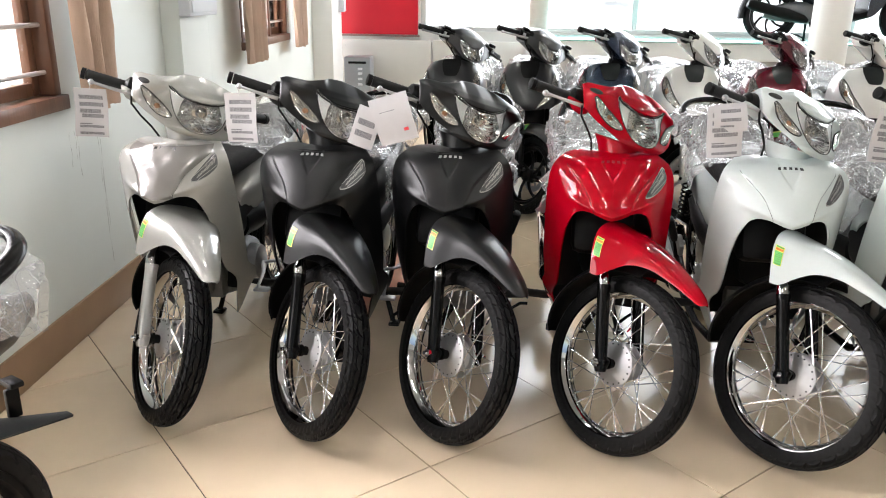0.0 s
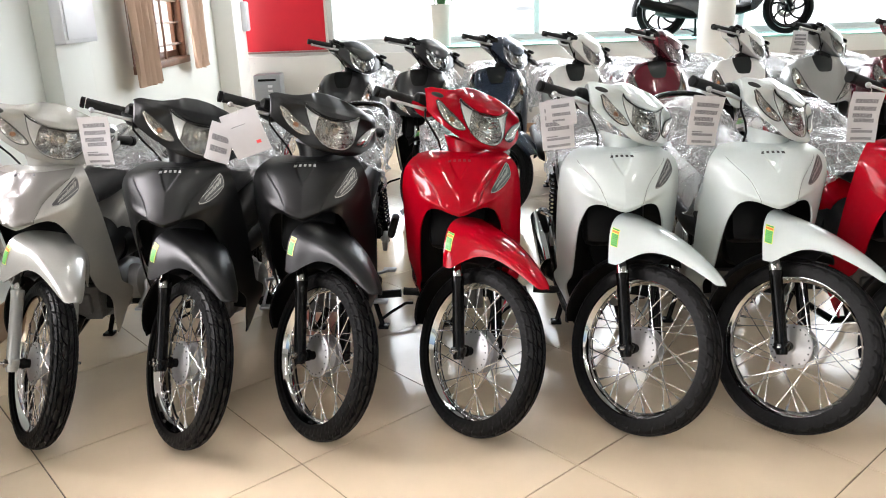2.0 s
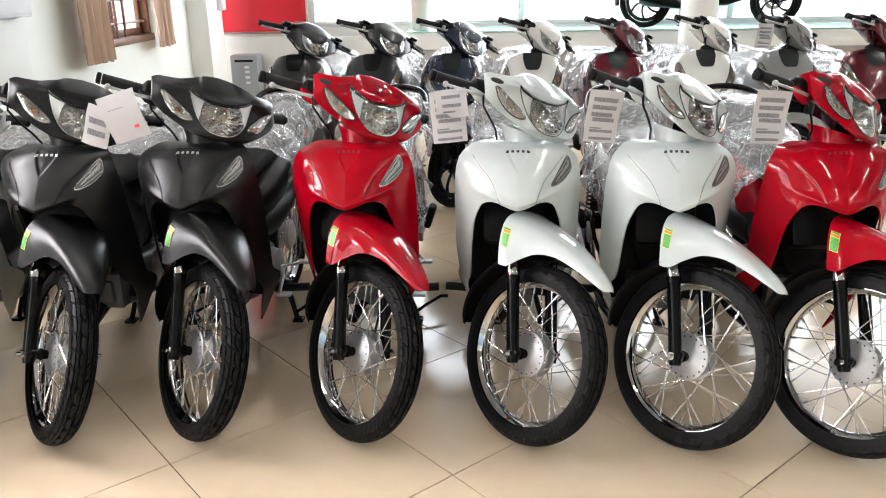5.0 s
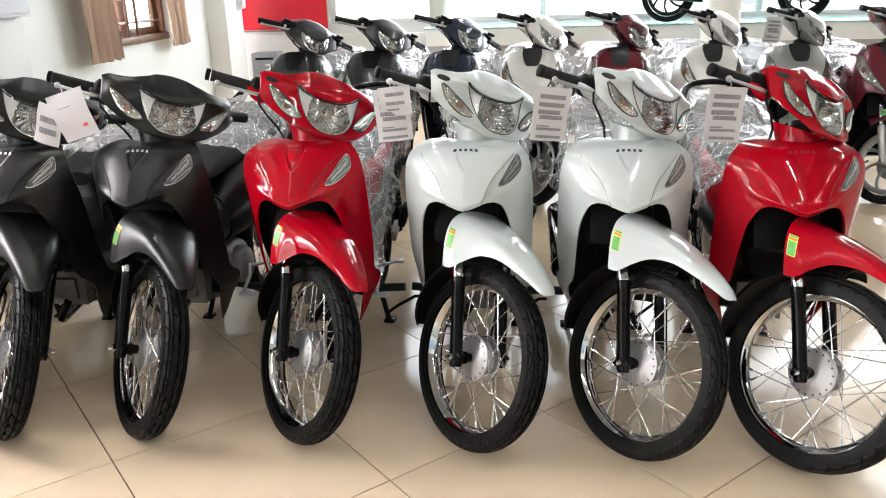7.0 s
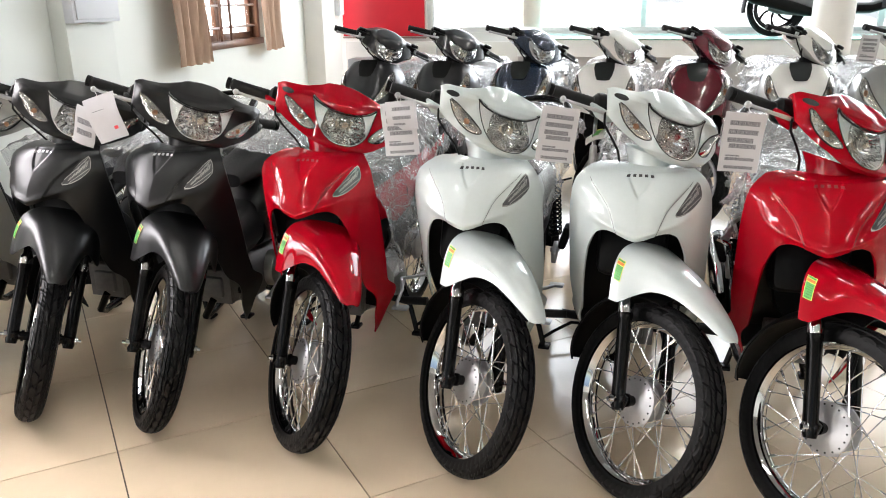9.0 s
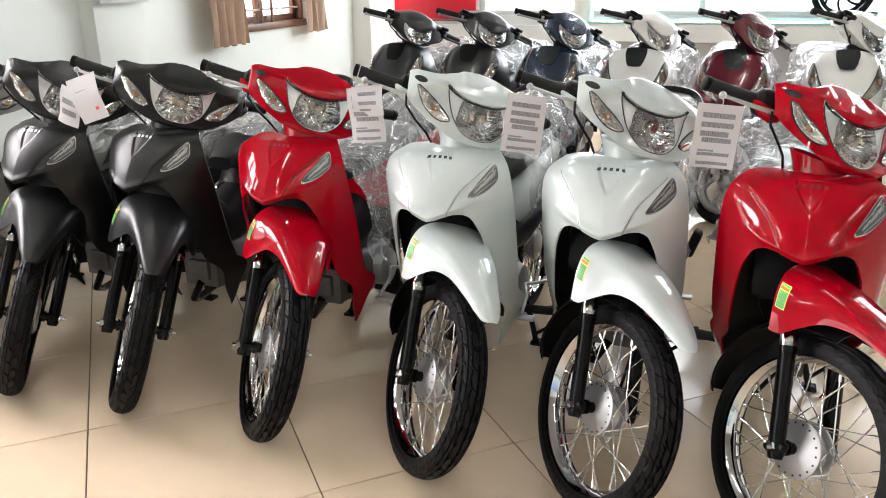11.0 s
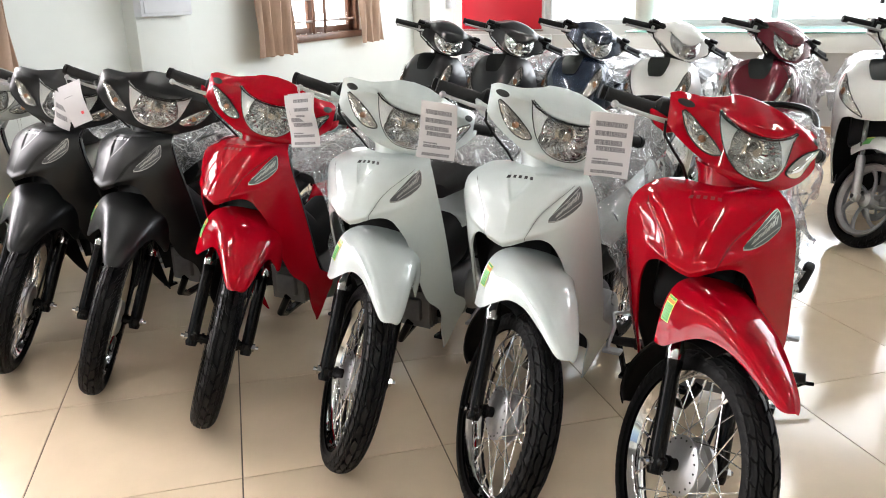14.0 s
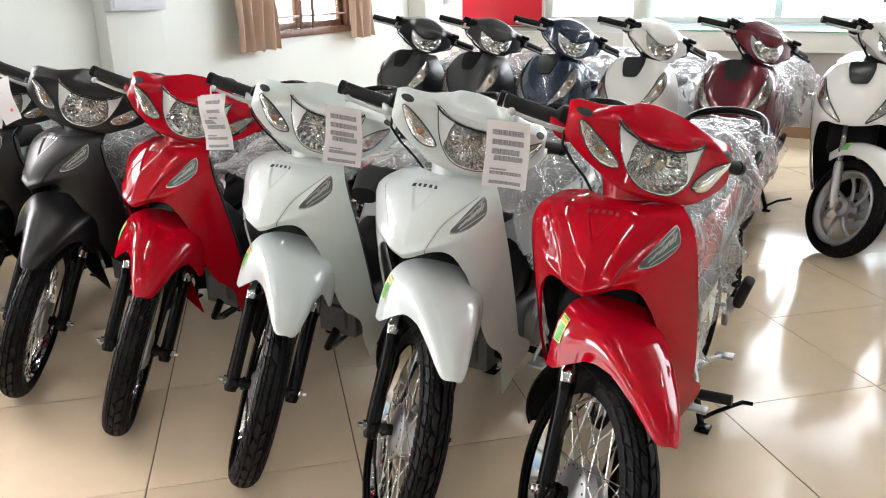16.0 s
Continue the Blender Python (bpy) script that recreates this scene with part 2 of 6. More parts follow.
def put(name, me, material, parent=None, m=None, label=""):
    ob = new(name, me)
    ob.material_slots[0].link = "OBJECT"
    ob.material_slots[0].material = M[material] if isinstance(material, str) else material
    if parent:
        ob.parent = parent
    if m is not None:
        ob.matrix_basis = m
    return tagged(ob, label)


def part(name, bm, material, parent, label="", smooth=38):
    return put(name, mesh_of(name, bm, smooth), material, parent, None, label)


def thing(name, bm, material, label, category, group="", kind="", smooth=38):
    return tagged(put(name, mesh_of(name, bm, smooth), material), label, category, group, kind)


def empty(name, m, label, category, group=""):
    ob = new(name)
    ob.empty_display_size = 0.05
    ob.matrix_basis = m
    return tagged(ob, label, category, group)


class Kit:
    """The parts of a thing, made once and then laid out as often as wanted in other colours."""

    def __init__(self):
        self.rows = []

    def add(self, name, bm, material, parent=None, label="", m=None, smooth=38):
        me = bm if isinstance(bm, bpy.types.Mesh) else mesh_of(name, bm, smooth)
        self.rows.append((name, me, material, parent, label, m))
        return len(self.rows) - 1

    def lay(self, name, m, colours, label, category, group="", leave=()):
        root = empty(name, m, label, category, group)
        made = []
        for n, me, material, parent, text, pm in self.rows:
            if n in leave:
                made.append(None)
                continue
            material = colours.get(material, material)
            made.append(put(n, me, material, root if parent is None else made[parent], pm, text))
            if material in ("film", "lens"):
                made[-1].visible_shadow = False
        return root


def star(f, outline, rings=4, lift=0.002, dome=0.0, m=None, bm=None):
    """A patch laid on the surface f(x, z) -> y: outline of (x, z) filled from its middle, lifted towards the front."""
    bm = bm or bmesh.new()
    n = len(outline)
    cx, cz = sum(p[0] for p in outline) / n, sum(p[1] for p in outline) / n
    rows = []
    for k in range(rings + 1):
        s = 1 - k / rings
        row = []
        for x, z in outline:
            px, pz = cx + (x - cx) * s, cz + (z - cz) * s
            row.append((px, f(px, pz) - lift - dome * (1 - s * s), pz))
        rows.append(row)
    vs = grid(bm, rows[:-1], True)
    c = bm.verts.new((cx, f(cx, cz) - lift - dome, cz))
    last = vs[-1]
    for i in range(n):
        bm.faces.new((last[i], last[(i + 1) % n], c))
    if m:
        bmesh.ops.transform(bm, matrix=m, verts=bm.verts[:])
    return bm


def round_off(points, steps=3):
    """Rounds the corners of a closed outline."""
    out = [Vector(p) for p in points]
    for _ in range(steps):
        nxt = []
        for i, p in enumerate(out):
            q = out[(i + 1) % len(out)]
            nxt += [p * 0.75 + q * 0.25, p * 0.25 + q * 0.75]
        out = nxt
    return [tuple(p) for p in out]


# ---- the room ----
M.update({
    "tile": mat("polished_floor_tile", (0.655, 0.533, 0.385), 0.12, 0, 0.06, 7, rough_vary=0.045, spec=0.42, random_tone=0.03),
    "grout": mat("dark_grout", (0.1, 0.076, 0.058), 0.8, 0, 0.2, 60),
    "wall": mat("pale_green_wall_paint", (0.66, 0.69, 0.66), 0.55, 0, 0.03, 3, 0.05, 150),
    "white_wall": mat("white_wall_paint", (0.75, 0.75, 0.73), 0.55, 0, 0.03, 3, 0.05, 150),
    "skirting": mat("brown_skirting_tile", (0.30, 0.19, 0.115), 0.3, 0, 0.08, 9),
    # the unseen ceiling is darkened so that upward gloss reflects less
    "ceiling": mat("ceiling_dimmed", (0.2, 0.2, 0.2), 0.7, 0, 0.02, 3),
    "wood": mat("dark_window_wood", (0.13, 0.062, 0.036), 0.38, 0, 0.3, 30, 0.15, 90, stretch=(1, 1, 0.15)),
    "bar": mat("window_iron_bar", (0.5, 0.46, 0.45), 0.5, 0.2, 0.1, 40),
    "curtain": mat("beige_curtain_cloth", (0.42, 0.3, 0.225), 0.85, 0, 0.12, 30, 0.4, 500, stretch=(1, 1, 0.1)),
    "cabinet_white": mat("white_switch_box", (0.66, 0.68, 0.72), 0.35, 0, 0.03, 10),
    "red_board": mat("red_wall_board", (0.6, 0.01, 0.03), 0.4, 0, 0.03, 10),
    "board": mat("white_board", (0.6, 0.6, 0.57), 0.35, 0, 0.03, 6),
    "board_trim": mat("board_trim", (0.3, 0.22, 0.19), 0.5, 0, 0.1, 10),
    "dark_band": mat("grey_plinth_paint", (0.4, 0.4, 0.4), 0.5, 0, 0.06, 6),
    "ledge": mat("white_ledge", (0.78, 0.8, 0.8), 0.3, 0, 0.02, 6),
    "glass_edge": mat("green_glass_edge", (0.25, 0.55, 0.5), 0.1, 0, 0.05, 30),
    "steel_box": mat("grey_steel_case", (0.3, 0.32, 0.34), 0.4, 0.3, 0.05, 20),
    "frame_alu": mat("white_window_frame", (0.7, 0.71, 0.71), 0.4, 0, 0.03, 20),
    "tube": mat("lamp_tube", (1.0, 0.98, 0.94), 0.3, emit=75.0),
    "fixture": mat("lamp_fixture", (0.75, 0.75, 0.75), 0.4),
    "street": mat("bright_street", (0.35, 0.34, 0.32), 0.9, 0, 0.1, 2),
})


M["drip"] = mat("dried_drip", (0.2, 0.19, 0.165), 0.8, 0, 0.2, 60)


def structure(name, bm, material, label, category, m=None, smooth=30):
    ob = thing(name, bm, material, label, category, "", "structure", smooth)
    if m is not None:
        ob.matrix_basis = m
    return ob


def slab(name, x0, x1, y0, y1, z0, z1, material, label, category, m=None, bevel=0.0):
    bm = bmesh.new()
    box(bm, (x1 - x0, y1 - y0, z1 - z0), pose((x0 + x1) / 2, (y0 + y1) / 2, (z0 + z1) / 2), bevel)
    return structure(name, bm, material, label, category, m)


def wall_with_holes(name, length0, length1, height, thick, holes, material, label, m):
    """A wall along local y, its face at local x = 0 and its body behind it; holes: (y0, y1, z0, z1)."""
    ys = sorted({length0, length1, *[h[0] for h in holes], *[h[1] for h in holes]})
    zs = sorted({0.0, height, *[h[2] for h in holes], *[h[3] for h in holes]})
    bm = bmesh.new()
    for i in range(len(ys) - 1):
        for j in range(len(zs) - 1):
            cy, cz = (ys[i] + ys[i + 1]) / 2, (zs[j] + zs[j + 1]) / 2
            if any(h[0] < cy < h[1] and h[2] < cz < h[3] for h in holes):
                continue
            box(bm, (thick, ys[i + 1] - ys[i], zs[j + 1] - zs[j]), pose(-thick / 2, cy, cz))
    bmesh.ops.remove_doubles(bm, verts=bm.verts[:], dist=1e-5)
    inner = [f for f in bm.faces if sum(1 for g in bm.faces if g is not f and (g.calc_center_median() - f.calc_center_median()).length < 1e-5)]
    bmesh.ops.delete(bm, geom=inner, context="FACES_ONLY")
    return structure(name, bm, material, label, "wall", m)


ROOM_X0, ROOM_X1, ROOM_Y0, ROOM_Y1, HIGH = -4.5, 9.0, -5.0, 9.4, 3.4
LEFT = pose(-1.465, 2.158, 0, 0, 0, 4.0)

floor = slab("floor", ROOM_X0 - 0.3, ROOM_X1 + 0.3, ROOM_Y0 - 0.3, ROOM_Y1 + 0.3, -0.12, -0.003, "grout", "cream polished porcelain tile floor with thin dark joints", "floor")
# the eave past the west wall is added to keep sun off the side windows
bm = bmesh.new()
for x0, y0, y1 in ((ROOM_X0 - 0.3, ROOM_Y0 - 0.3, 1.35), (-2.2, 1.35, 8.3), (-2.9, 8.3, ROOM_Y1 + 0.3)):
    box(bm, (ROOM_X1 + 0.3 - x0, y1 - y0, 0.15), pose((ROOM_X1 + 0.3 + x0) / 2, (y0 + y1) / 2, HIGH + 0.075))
structure("ceiling", bm, "ceiling", "plain unseen ceiling, darkened to dim reflections", "ceiling")
wall_with_holes("wall_west", -0.62, 6.35, HIGH, 0.2, [(-0.55, 0.68, 0.925, 2.2), (3.2, 4.6, 0.975, 2.2)], "wall", "pale painted plaster wall with two windows", LEFT)
wall_with_holes("wall_south", -ROOM_X1, -ROOM_X0, HIGH, 0.2, [(-3.2, 0.6, 0.02, 2.5)], "wall", "plain painted wall with a wide shop entrance", pose(0, ROOM_Y0, 0, 0, 0, 90) @ pose(0, 0, 0))
slab("wall_east", ROOM_X1, ROOM_X1 + 0.2, ROOM_Y0, ROOM_Y1, 0, HIGH, "white_wall", "plain white painted wall that closes the room", "wall")
wall_with_holes("wall_north", -2.8, ROOM_X1, HIGH, 0.2, [(-0.98, ROOM_X1 - 0.15, 0.95, 3.1)], "white_wall", "white painted wall with a wide shop window", pose(0, ROOM_Y1, 0, 0, 0, -90))
slab("wall_alcove", -2.7, -2.5, 8.45, ROOM_Y1, 0, HIGH, "white_wall", "plain white wall beside the red board", "wall")
slab("baseboard", 0.0, 0.014, -0.62, 6.35, 0, 0.155, "skirting", "brown glazed skirting tiles along the wall", "baseboard", LEFT, 0.003)

# thin dried drips on the plaster below the window
for y, z0, z1, w in ((0.7, 0.69, 0.83, 0.004), (0.745, 0.71, 0.83, 0.003), (0.762, 0.64, 0.84, 0.004), (0.95, 0.376, 0.83, 0.004), (0.94, 0.214, 0.6, 0.005), (0.932, 0.42, 0.8, 0.003)):
    bm = bmesh.new()
    n = 9
    rows = [[(0.0012, y + s * w * (0.35 + 0.3 * math.sin(k * 1.7)) / 2 + 0.004 * math.sin(k * 0.9 + y * 40), z1 + (z0 - z1) * k / n) for s in (-1, 1)] for k in range(n + 1)]
    grid(bm, rows)
    structure("wall_stain", bm, "drip", "thin dried grey drip on the plaster", "stain", LEFT)

# pilasters with their switch boxes
slab("pilaster_near", 0.0, 0.1, 1.76, 2.2, 0, HIGH, "wall", "pale painted wall pilaster", "pilaster", LEFT, 0.006)
slab("pilaster_far", 0.0, 0.2, 5.75, 6.35, 0, HIGH, "white_wall", "white painted wall pilaster at the wall's end", "pilaster", LEFT, 0.006)
slab("pilaster_skirting", 0.1, 0.114, 1.75, 2.21, 0, 0.155, "skirting", "brown skirting tile round the pilaster", "baseboard", LEFT, 0.003)


def switch_box(m, size, label):
    root = empty("switch_box", m, label, "switch box", "switch boxes on the pilasters")
    bm = bmesh.new()
    box(bm, size, pose(size[0] / 2, 0, size[2] / 2), 0.008)
    part("body", bm, "cabinet_white", root)
    bm = bmesh.new()
    box(bm, (0.008, size[1] * 0.9, size[2] * 0.93), pose(size[0] + 0.004, 0, size[2] / 2), 0.003)
    part("door", bm, "cabinet_white", root)
    return root


switch_box(LEFT @ pose(0.1, 1.97, 1.24), (0.06, 0.44, 0.55), "white steel switch box on the pilaster")
switch_box(LEFT @ pose(0.2, 6.24, 1.17), (0.05, 0.16, 0.3), "small white switch box on the far pilaster")


def window(name, y0, y1, z0, z1, uprights, bars_z, label):
    """A wooden window flush with the wall: frame, sashes with panes, iron bars behind."""
    root = tagged(new(name), label, "window", "", "structure")
    root.matrix_basis = LEFT
    d = -0.04
    mid = (y0 + y1) / 2
    for nm, sy, sz, cy, cz in (("sill", y1 - y0 + 0.03, 0.055, mid, z0 + 0.0275), ("head", y1 - y0, 0.05, mid, z1 - 0.025),
                               ("jamb", 0.045, z1 - z0 - 0.109, y0 + 0.0225, (z0 + z1) / 2), ("jamb", 0.045, z1 - z0 - 0.109, y1 - 0.0225, (z0 + z1) / 2)):
        bm = bmesh.new()
        box(bm, (0.09 if nm != "sill" else 0.11, sy, sz), pose(d + (0.012 if nm == "sill" else 0), cy, cz), 0.005)
        part(nm, bm, "wood", root)
    low, high = z0 + 0.057, z1 - 0.052
    for a, b in ((y0 + 0.047, mid - 0.002), (mid + 0.002, y1 - 0.047)):
        sash = bmesh.new()
        for sy, sz, cy, cz in ((0.045, high - low, a + 0.0225, (low + high) / 2), (0.045, high - low, b - 0.0225, (low + high) / 2),
                               (b - a - 0.092, 0.05, (a + b) / 2, low + 0.025), (b - a - 0.092, 0.05, (a + b) / 2, high - 0.025)):
            box(sash, (0.035, sy, sz), pose(d - 0.03, cy, cz), 0.004)
        ob = part("sash", sash, "wood", root, "brown wooden sash")
        bm = bmesh.new()
        box(bm, (0.004, b - a - 0.094, high - low - 0.1), pose(d - 0.03, (a + b) / 2, (low + high) / 2))
        part("pane", bm, "pane", ob).visible_shadow = False
    z = bars_z
    while z < z1 - 0.06:
        bm = bmesh.new()
        tube(bm, [(d + 0.012, y0 + 0.04, z), (d + 0.012, y1 - 0.04, z)], 0.009, 8)
        part("bar", bm, "bar", root, "pale iron bar")
        z += 0.1715
    for y in uprights:
        bm = bmesh.new()
        box(bm, (0.014, 0.03, z1 - z0 - 0.11), pose(d + 0.028, y, (z0 + z1) / 2), 0.003)
        part("bar", bm, "wood", root, "brown upright bar")
    return root


window("window_1", -0.55, 0.68, 0.925, 2.2, (0.065,), 1.067, "dark brown wooden window with iron bars")
window("window_2", 3.2, 4.6, 0.975, 2.2, (3.866, 4.04), 1.133, "dark brown wooden window with iron bars and curtains")


def curtain(y0, y1, z0, z1, folds, seed):
    rnd = random.Random(seed)
    rows = []
    for j in range(15):
        z = z0 + (z1 - z0) * j / 14
        rows.append([(0.12 + 0.035 * math.sin(i / 40 * folds * 2 * math.pi + 0.4 * math.sin(j * 0.5 + seed)) + 0.01 * rnd.random() * (1 - j / 14),
                      y0 + (y1 - y0) * i / 40 + 0.01 * math.sin(j * 0.6 + i * 0.2), z + 0.006 * math.sin(i * 0.7)) for i in range(41)])
    ob = thing("curtain", sheet(rows, 0.004), "curtain", "beige cloth curtain drawn aside at the barred window", "curtain", "curtains at the window")
    ob.matrix_basis = LEFT
    return ob


curtain(0.6, 0.9, 0.93, 2.3, 3, 3)
curtain(2.88, 3.36, 0.91, 2.3, 4, 1)
curtain(4.4, 4.8, 0.925, 2.3, 3, 2)
bm = bmesh.new()
tube(bm, [(0.12, 2.6, 2.31), (0.12, 4.95, 2.31)], 0.012, 10)
thing("curtain_rod", bm, "wood", "brown curtain rod over the window", "curtain rod").matrix_basis = LEFT

# red board and the white boards under the shop window
slab("red_board", -2.02, -1.0, 9.37, 9.4, 0.905, 3.0, "red_board", "plain red advertising board on the wall", "board", None, 0.004)
slab("board_trim", -2.02, -0.98, 9.36, 9.4, 0.88, 0.9, "board_trim", "thin brown strip under the red board", "trim")


def panel_board(x0, x1, y, label):
    root = empty("panel_board", pose((x0 + x1) / 2, y, 0), label, "board", "boards under the shop window")
    bm = bmesh.new()
    box(bm, (x1 - x0 - 0.01, 0.03, 0.72), pose(0, 0, 0.49), 0.004)
    part("panel", bm, "board", root)
    for sx in (-1, 1):
        bm = bmesh.new()
        lathe(bm, [(0.0, -0.012), (0.016, -0.012), (0.018, -0.004), (0.018, 0.0)], 12, pose(sx * ((x1 - x0) / 2 - 0.13), -0.018, 0.78, 90, 0, 0), "z")
        part("bolt", bm, "steel_box", root, "grey round bolt")
    bm = bmesh.new()
    box(bm, (x1 - x0 - 0.02, 0.05, 0.1), pose(0, 0.02, 0.06), 0.004)
    part("plinth", bm, "board_trim", root)


panel_board(-1.95, -0.82, 9.25, "white board with round bolts on a brown plinth")
panel_board(-0.81, 0.25, 9.25, "white board with round bolts on a brown plinth")

# a grey case with slots by the pilaster
root = empty("machine_case", pose(-1.62, 8.95, 0, 0, 0, 4), "grey steel machine case with white slots", "machine")
bm = bmesh.new()
box(bm, (0.3, 0.3, 0.68), pose(0, 0, 0.34), 0.012)
part("case", bm, "steel_box", root)
for i, (z, w) in enumerate(((0.62, 0.2), (0.55, 0.05), (0.5, 0.05), (0.44, 0.05), (0.38, 0.05))):
    bm = bmesh.new()
    box(bm, (w, 0.008, 0.025), pose(0.03 if i else 0, -0.153, z), 0.002)
    part("slot", bm, "cabinet_white" if i else "plastic", root)

# the raised display ledge at the shop window
slab("ledge_plinth", 0.27, ROOM_X1, 8.42, 9.3, 0, 0.755, "dark_band", "grey painted base of the display ledge", "ledge")
slab("ledge_fascia", 0.27, ROOM_X1, 8.36, 9.3, 0.755, 0.922, "ledge", "white display ledge along the shop window", "ledge", None, 0.006)
LEDGE_TOP = 0.938
slab("ledge_glass", 0.262, ROOM_X1, 8.33, 9.3, 0.926, 0.938, "glass_edge", "greenish glass top of the display ledge", "ledge", None, 0.002)
slab("ledge_base_trim", 0.27, ROOM_X1, 8.4, 8.418, 0, 0.1, "skirting", "brown skirting along the ledge", "baseboard")


def column(x, y, r, label):
    bm = bmesh.new()
    lathe(bm, [(r, 0), (r, HIGH)], 40, pose(x, y, 0), "z")
    structure("column", bm, "white_wall", label, "column")


column(3.14, 8.0, 0.175, "thick round white column")

# shop window: frame, panes
root = tagged(new("window_3"), "wide white-framed shop window with large panes", "window", "", "structure")
for x in (-0.95, 1.5, 3.9, 6.3, 8.8):
    bm = bmesh.new()
    box(bm, (0.06, 0.06, 2.16), pose(x, 9.5, 2.01), 0.004)
    part("mullion", bm, "frame_alu", root)
for z in (0.975, 3.08):
    bm = bmesh.new()
    box(bm, (9.75, 0.07, 0.05), pose(3.92, 9.5, z), 0.004)
    part("rail", bm, "frame_alu", root)
for x0, x1 in ((-0.92, 1.47), (1.53, 3.87), (3.93, 6.27), (6.33, 8.77)):
    bm = bmesh.new()
    box(bm, (x1 - x0, 0.006, 2.08), pose((x0 + x1) / 2, 9.5, 2.01))
    part("pane", bm, "pane", root).visible_shadow = False

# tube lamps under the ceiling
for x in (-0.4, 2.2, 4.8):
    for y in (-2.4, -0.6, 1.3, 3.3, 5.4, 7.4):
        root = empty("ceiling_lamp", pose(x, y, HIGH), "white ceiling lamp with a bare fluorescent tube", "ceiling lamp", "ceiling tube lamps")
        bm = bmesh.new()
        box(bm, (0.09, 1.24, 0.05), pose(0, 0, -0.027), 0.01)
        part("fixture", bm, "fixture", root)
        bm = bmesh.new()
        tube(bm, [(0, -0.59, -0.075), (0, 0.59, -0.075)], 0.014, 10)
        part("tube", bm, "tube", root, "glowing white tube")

# outside: bright street beyond the windows
slab("ground", -40, 40, 9.7, 60, -0.3, -0.05, "street", "sunlit pale street pavement outside", "ground")
slab("ground_side", -30, -1.9, -40, 9.6, -0.3, -0.13, "street", "sunlit pale yard outside the side windows", "ground")
slab("ground_entrance", -30, 40, -60, -5.3, -0.3, -0.13, "street", "sunlit pale forecourt outside the entrance", "ground")


def backdrop(name, x0, x1, y0, y1, z0, z1, colour, strength, label):
    m = mat(name, colour, 0.9, emit=strength)
    nt = m.node_tree
    b = nt.nodes["Principled BSDF"]
    b.inputs["Base Color"].default_value = (0, 0, 0, 1)
    tc, mp, n, r = nt.nodes.new("ShaderNodeTexCoord"), nt.nodes.new("ShaderNodeMapping"), nt.nodes.new("ShaderNodeTexNoise"), nt.nodes.new("ShaderNodeValToRGB")
    mp.inputs["Scale"].default_value = (0.5, 0.5, 2.2)
    n.inputs["Scale"].default_value, n.inputs["Detail"].default_value = 1.4, 4
    r.color_ramp.elements[0].position, r.color_ramp.elements[0].color = 0.3, (*[c * c * 0.4 for c in colour], 1)
    r.color_ramp.elements[1].position, r.color_ramp.elements[1].color = 0.5, (1, 1, 1, 1)
    nt.links.new(tc.outputs["Object"], mp.inputs[0])
    nt.links.new(mp.outputs[0], n.inputs["Vector"])
    nt.links.new(n.outputs[0], r.inputs[0])
    nt.links.new(r.outputs[0], b.inputs["Emission Color"])
    bm = bmesh.new()
    box(bm, (x1 - x0, y1 - y0, z1 - z0), pose((x0 + x1) / 2, (y0 + y1) / 2, (z0 + z1) / 2))
    M[name] = m
    return structure(name, bm, name, label, "backdrop")


backdrop("backdrop_street", -14, 26, 15.0, 15.05, -0.2, 9, (0.95, 0.97, 1.0), 2.2, "hazy overexposed street beyond the shop window")
# the unseen glowing stretch south of the windows is added to light the row
backdrop("backdrop_yard", -6.05, -6.0, -7.0, 16, -0.2, 3.6, (0.9, 0.66, 0.66), 6.5, "hazy overexposed yard beyond the side windows, stretched south unseen as a light")

# ---- the underbone motorcycle: parts made once ----
# local frame: x to the machine's left, y to its rear, z up; origin under the front axle, steering straight
RAKE = radians(26.5)
HEAD = Vector((0, -0.076, 0))
KING = Vector((0, math.sin(RAKE), math.cos(RAKE)))
AXIS = Matrix.Translation(HEAD) @ Matrix.Rotation(radians(45), 4, KING) @ Matrix.Translation(-HEAD)
STEER = Matrix.Translation((0.024, 0, 0)) @ AXIS
BARS_TURN = Matrix.Translation((0.014, 0, 0)) @ Matrix.Translation(HEAD) @ Matrix.Rotation(radians(43), 4, KING) @ Matrix.Translation(-HEAD)
AXLE_Z = 0.277


def turned(bm):
    bmesh.ops.transform(bm, matrix=STEER, verts=bm.verts[:])
    return bm


def at_bars(bm):
    bmesh.ops.transform(bm, matrix=BARS_TURN, verts=bm.verts[:])
    return bm


def ease(v):
    v = min(1.0, max(0.0, v))
    return v * v * (3 - 2 * v)


def inside(x, z, outline):
    """Whether a point lies within a closed outline."""
    hit = False
    for i, (ax, az) in enumerate(outline):
        bx, bz = outline[i - 1]
        if (az > z) != (bz > z) and x < (bx - ax) * (z - az) / (bz - az) + ax:
            hit = not hit
    return hit


seam_z = curve([0, 0.04, 0.07, 0.095, 0.112], [1.009, 1.011, 1.018, 1.028, 1.042])


def base_y(x, z):
    """The cowl's face, with a ridge that runs along the upper edge of each turn signal."""
    a = abs(x)
    d = (a - 0.185) * 0.493 + (z - 1.016) * 0.87
    along = ease((a - 0.045) / 0.03) * ease((0.212 - a) / 0.03)
    y = 0.238 + 0.62 * max(-0.02, z - 0.93) + 0.5 * max(0.0, 0.92 - z) + 1.5 * x * x
    return y - 0.023 * math.exp(-(d / 0.026) ** 2) * along


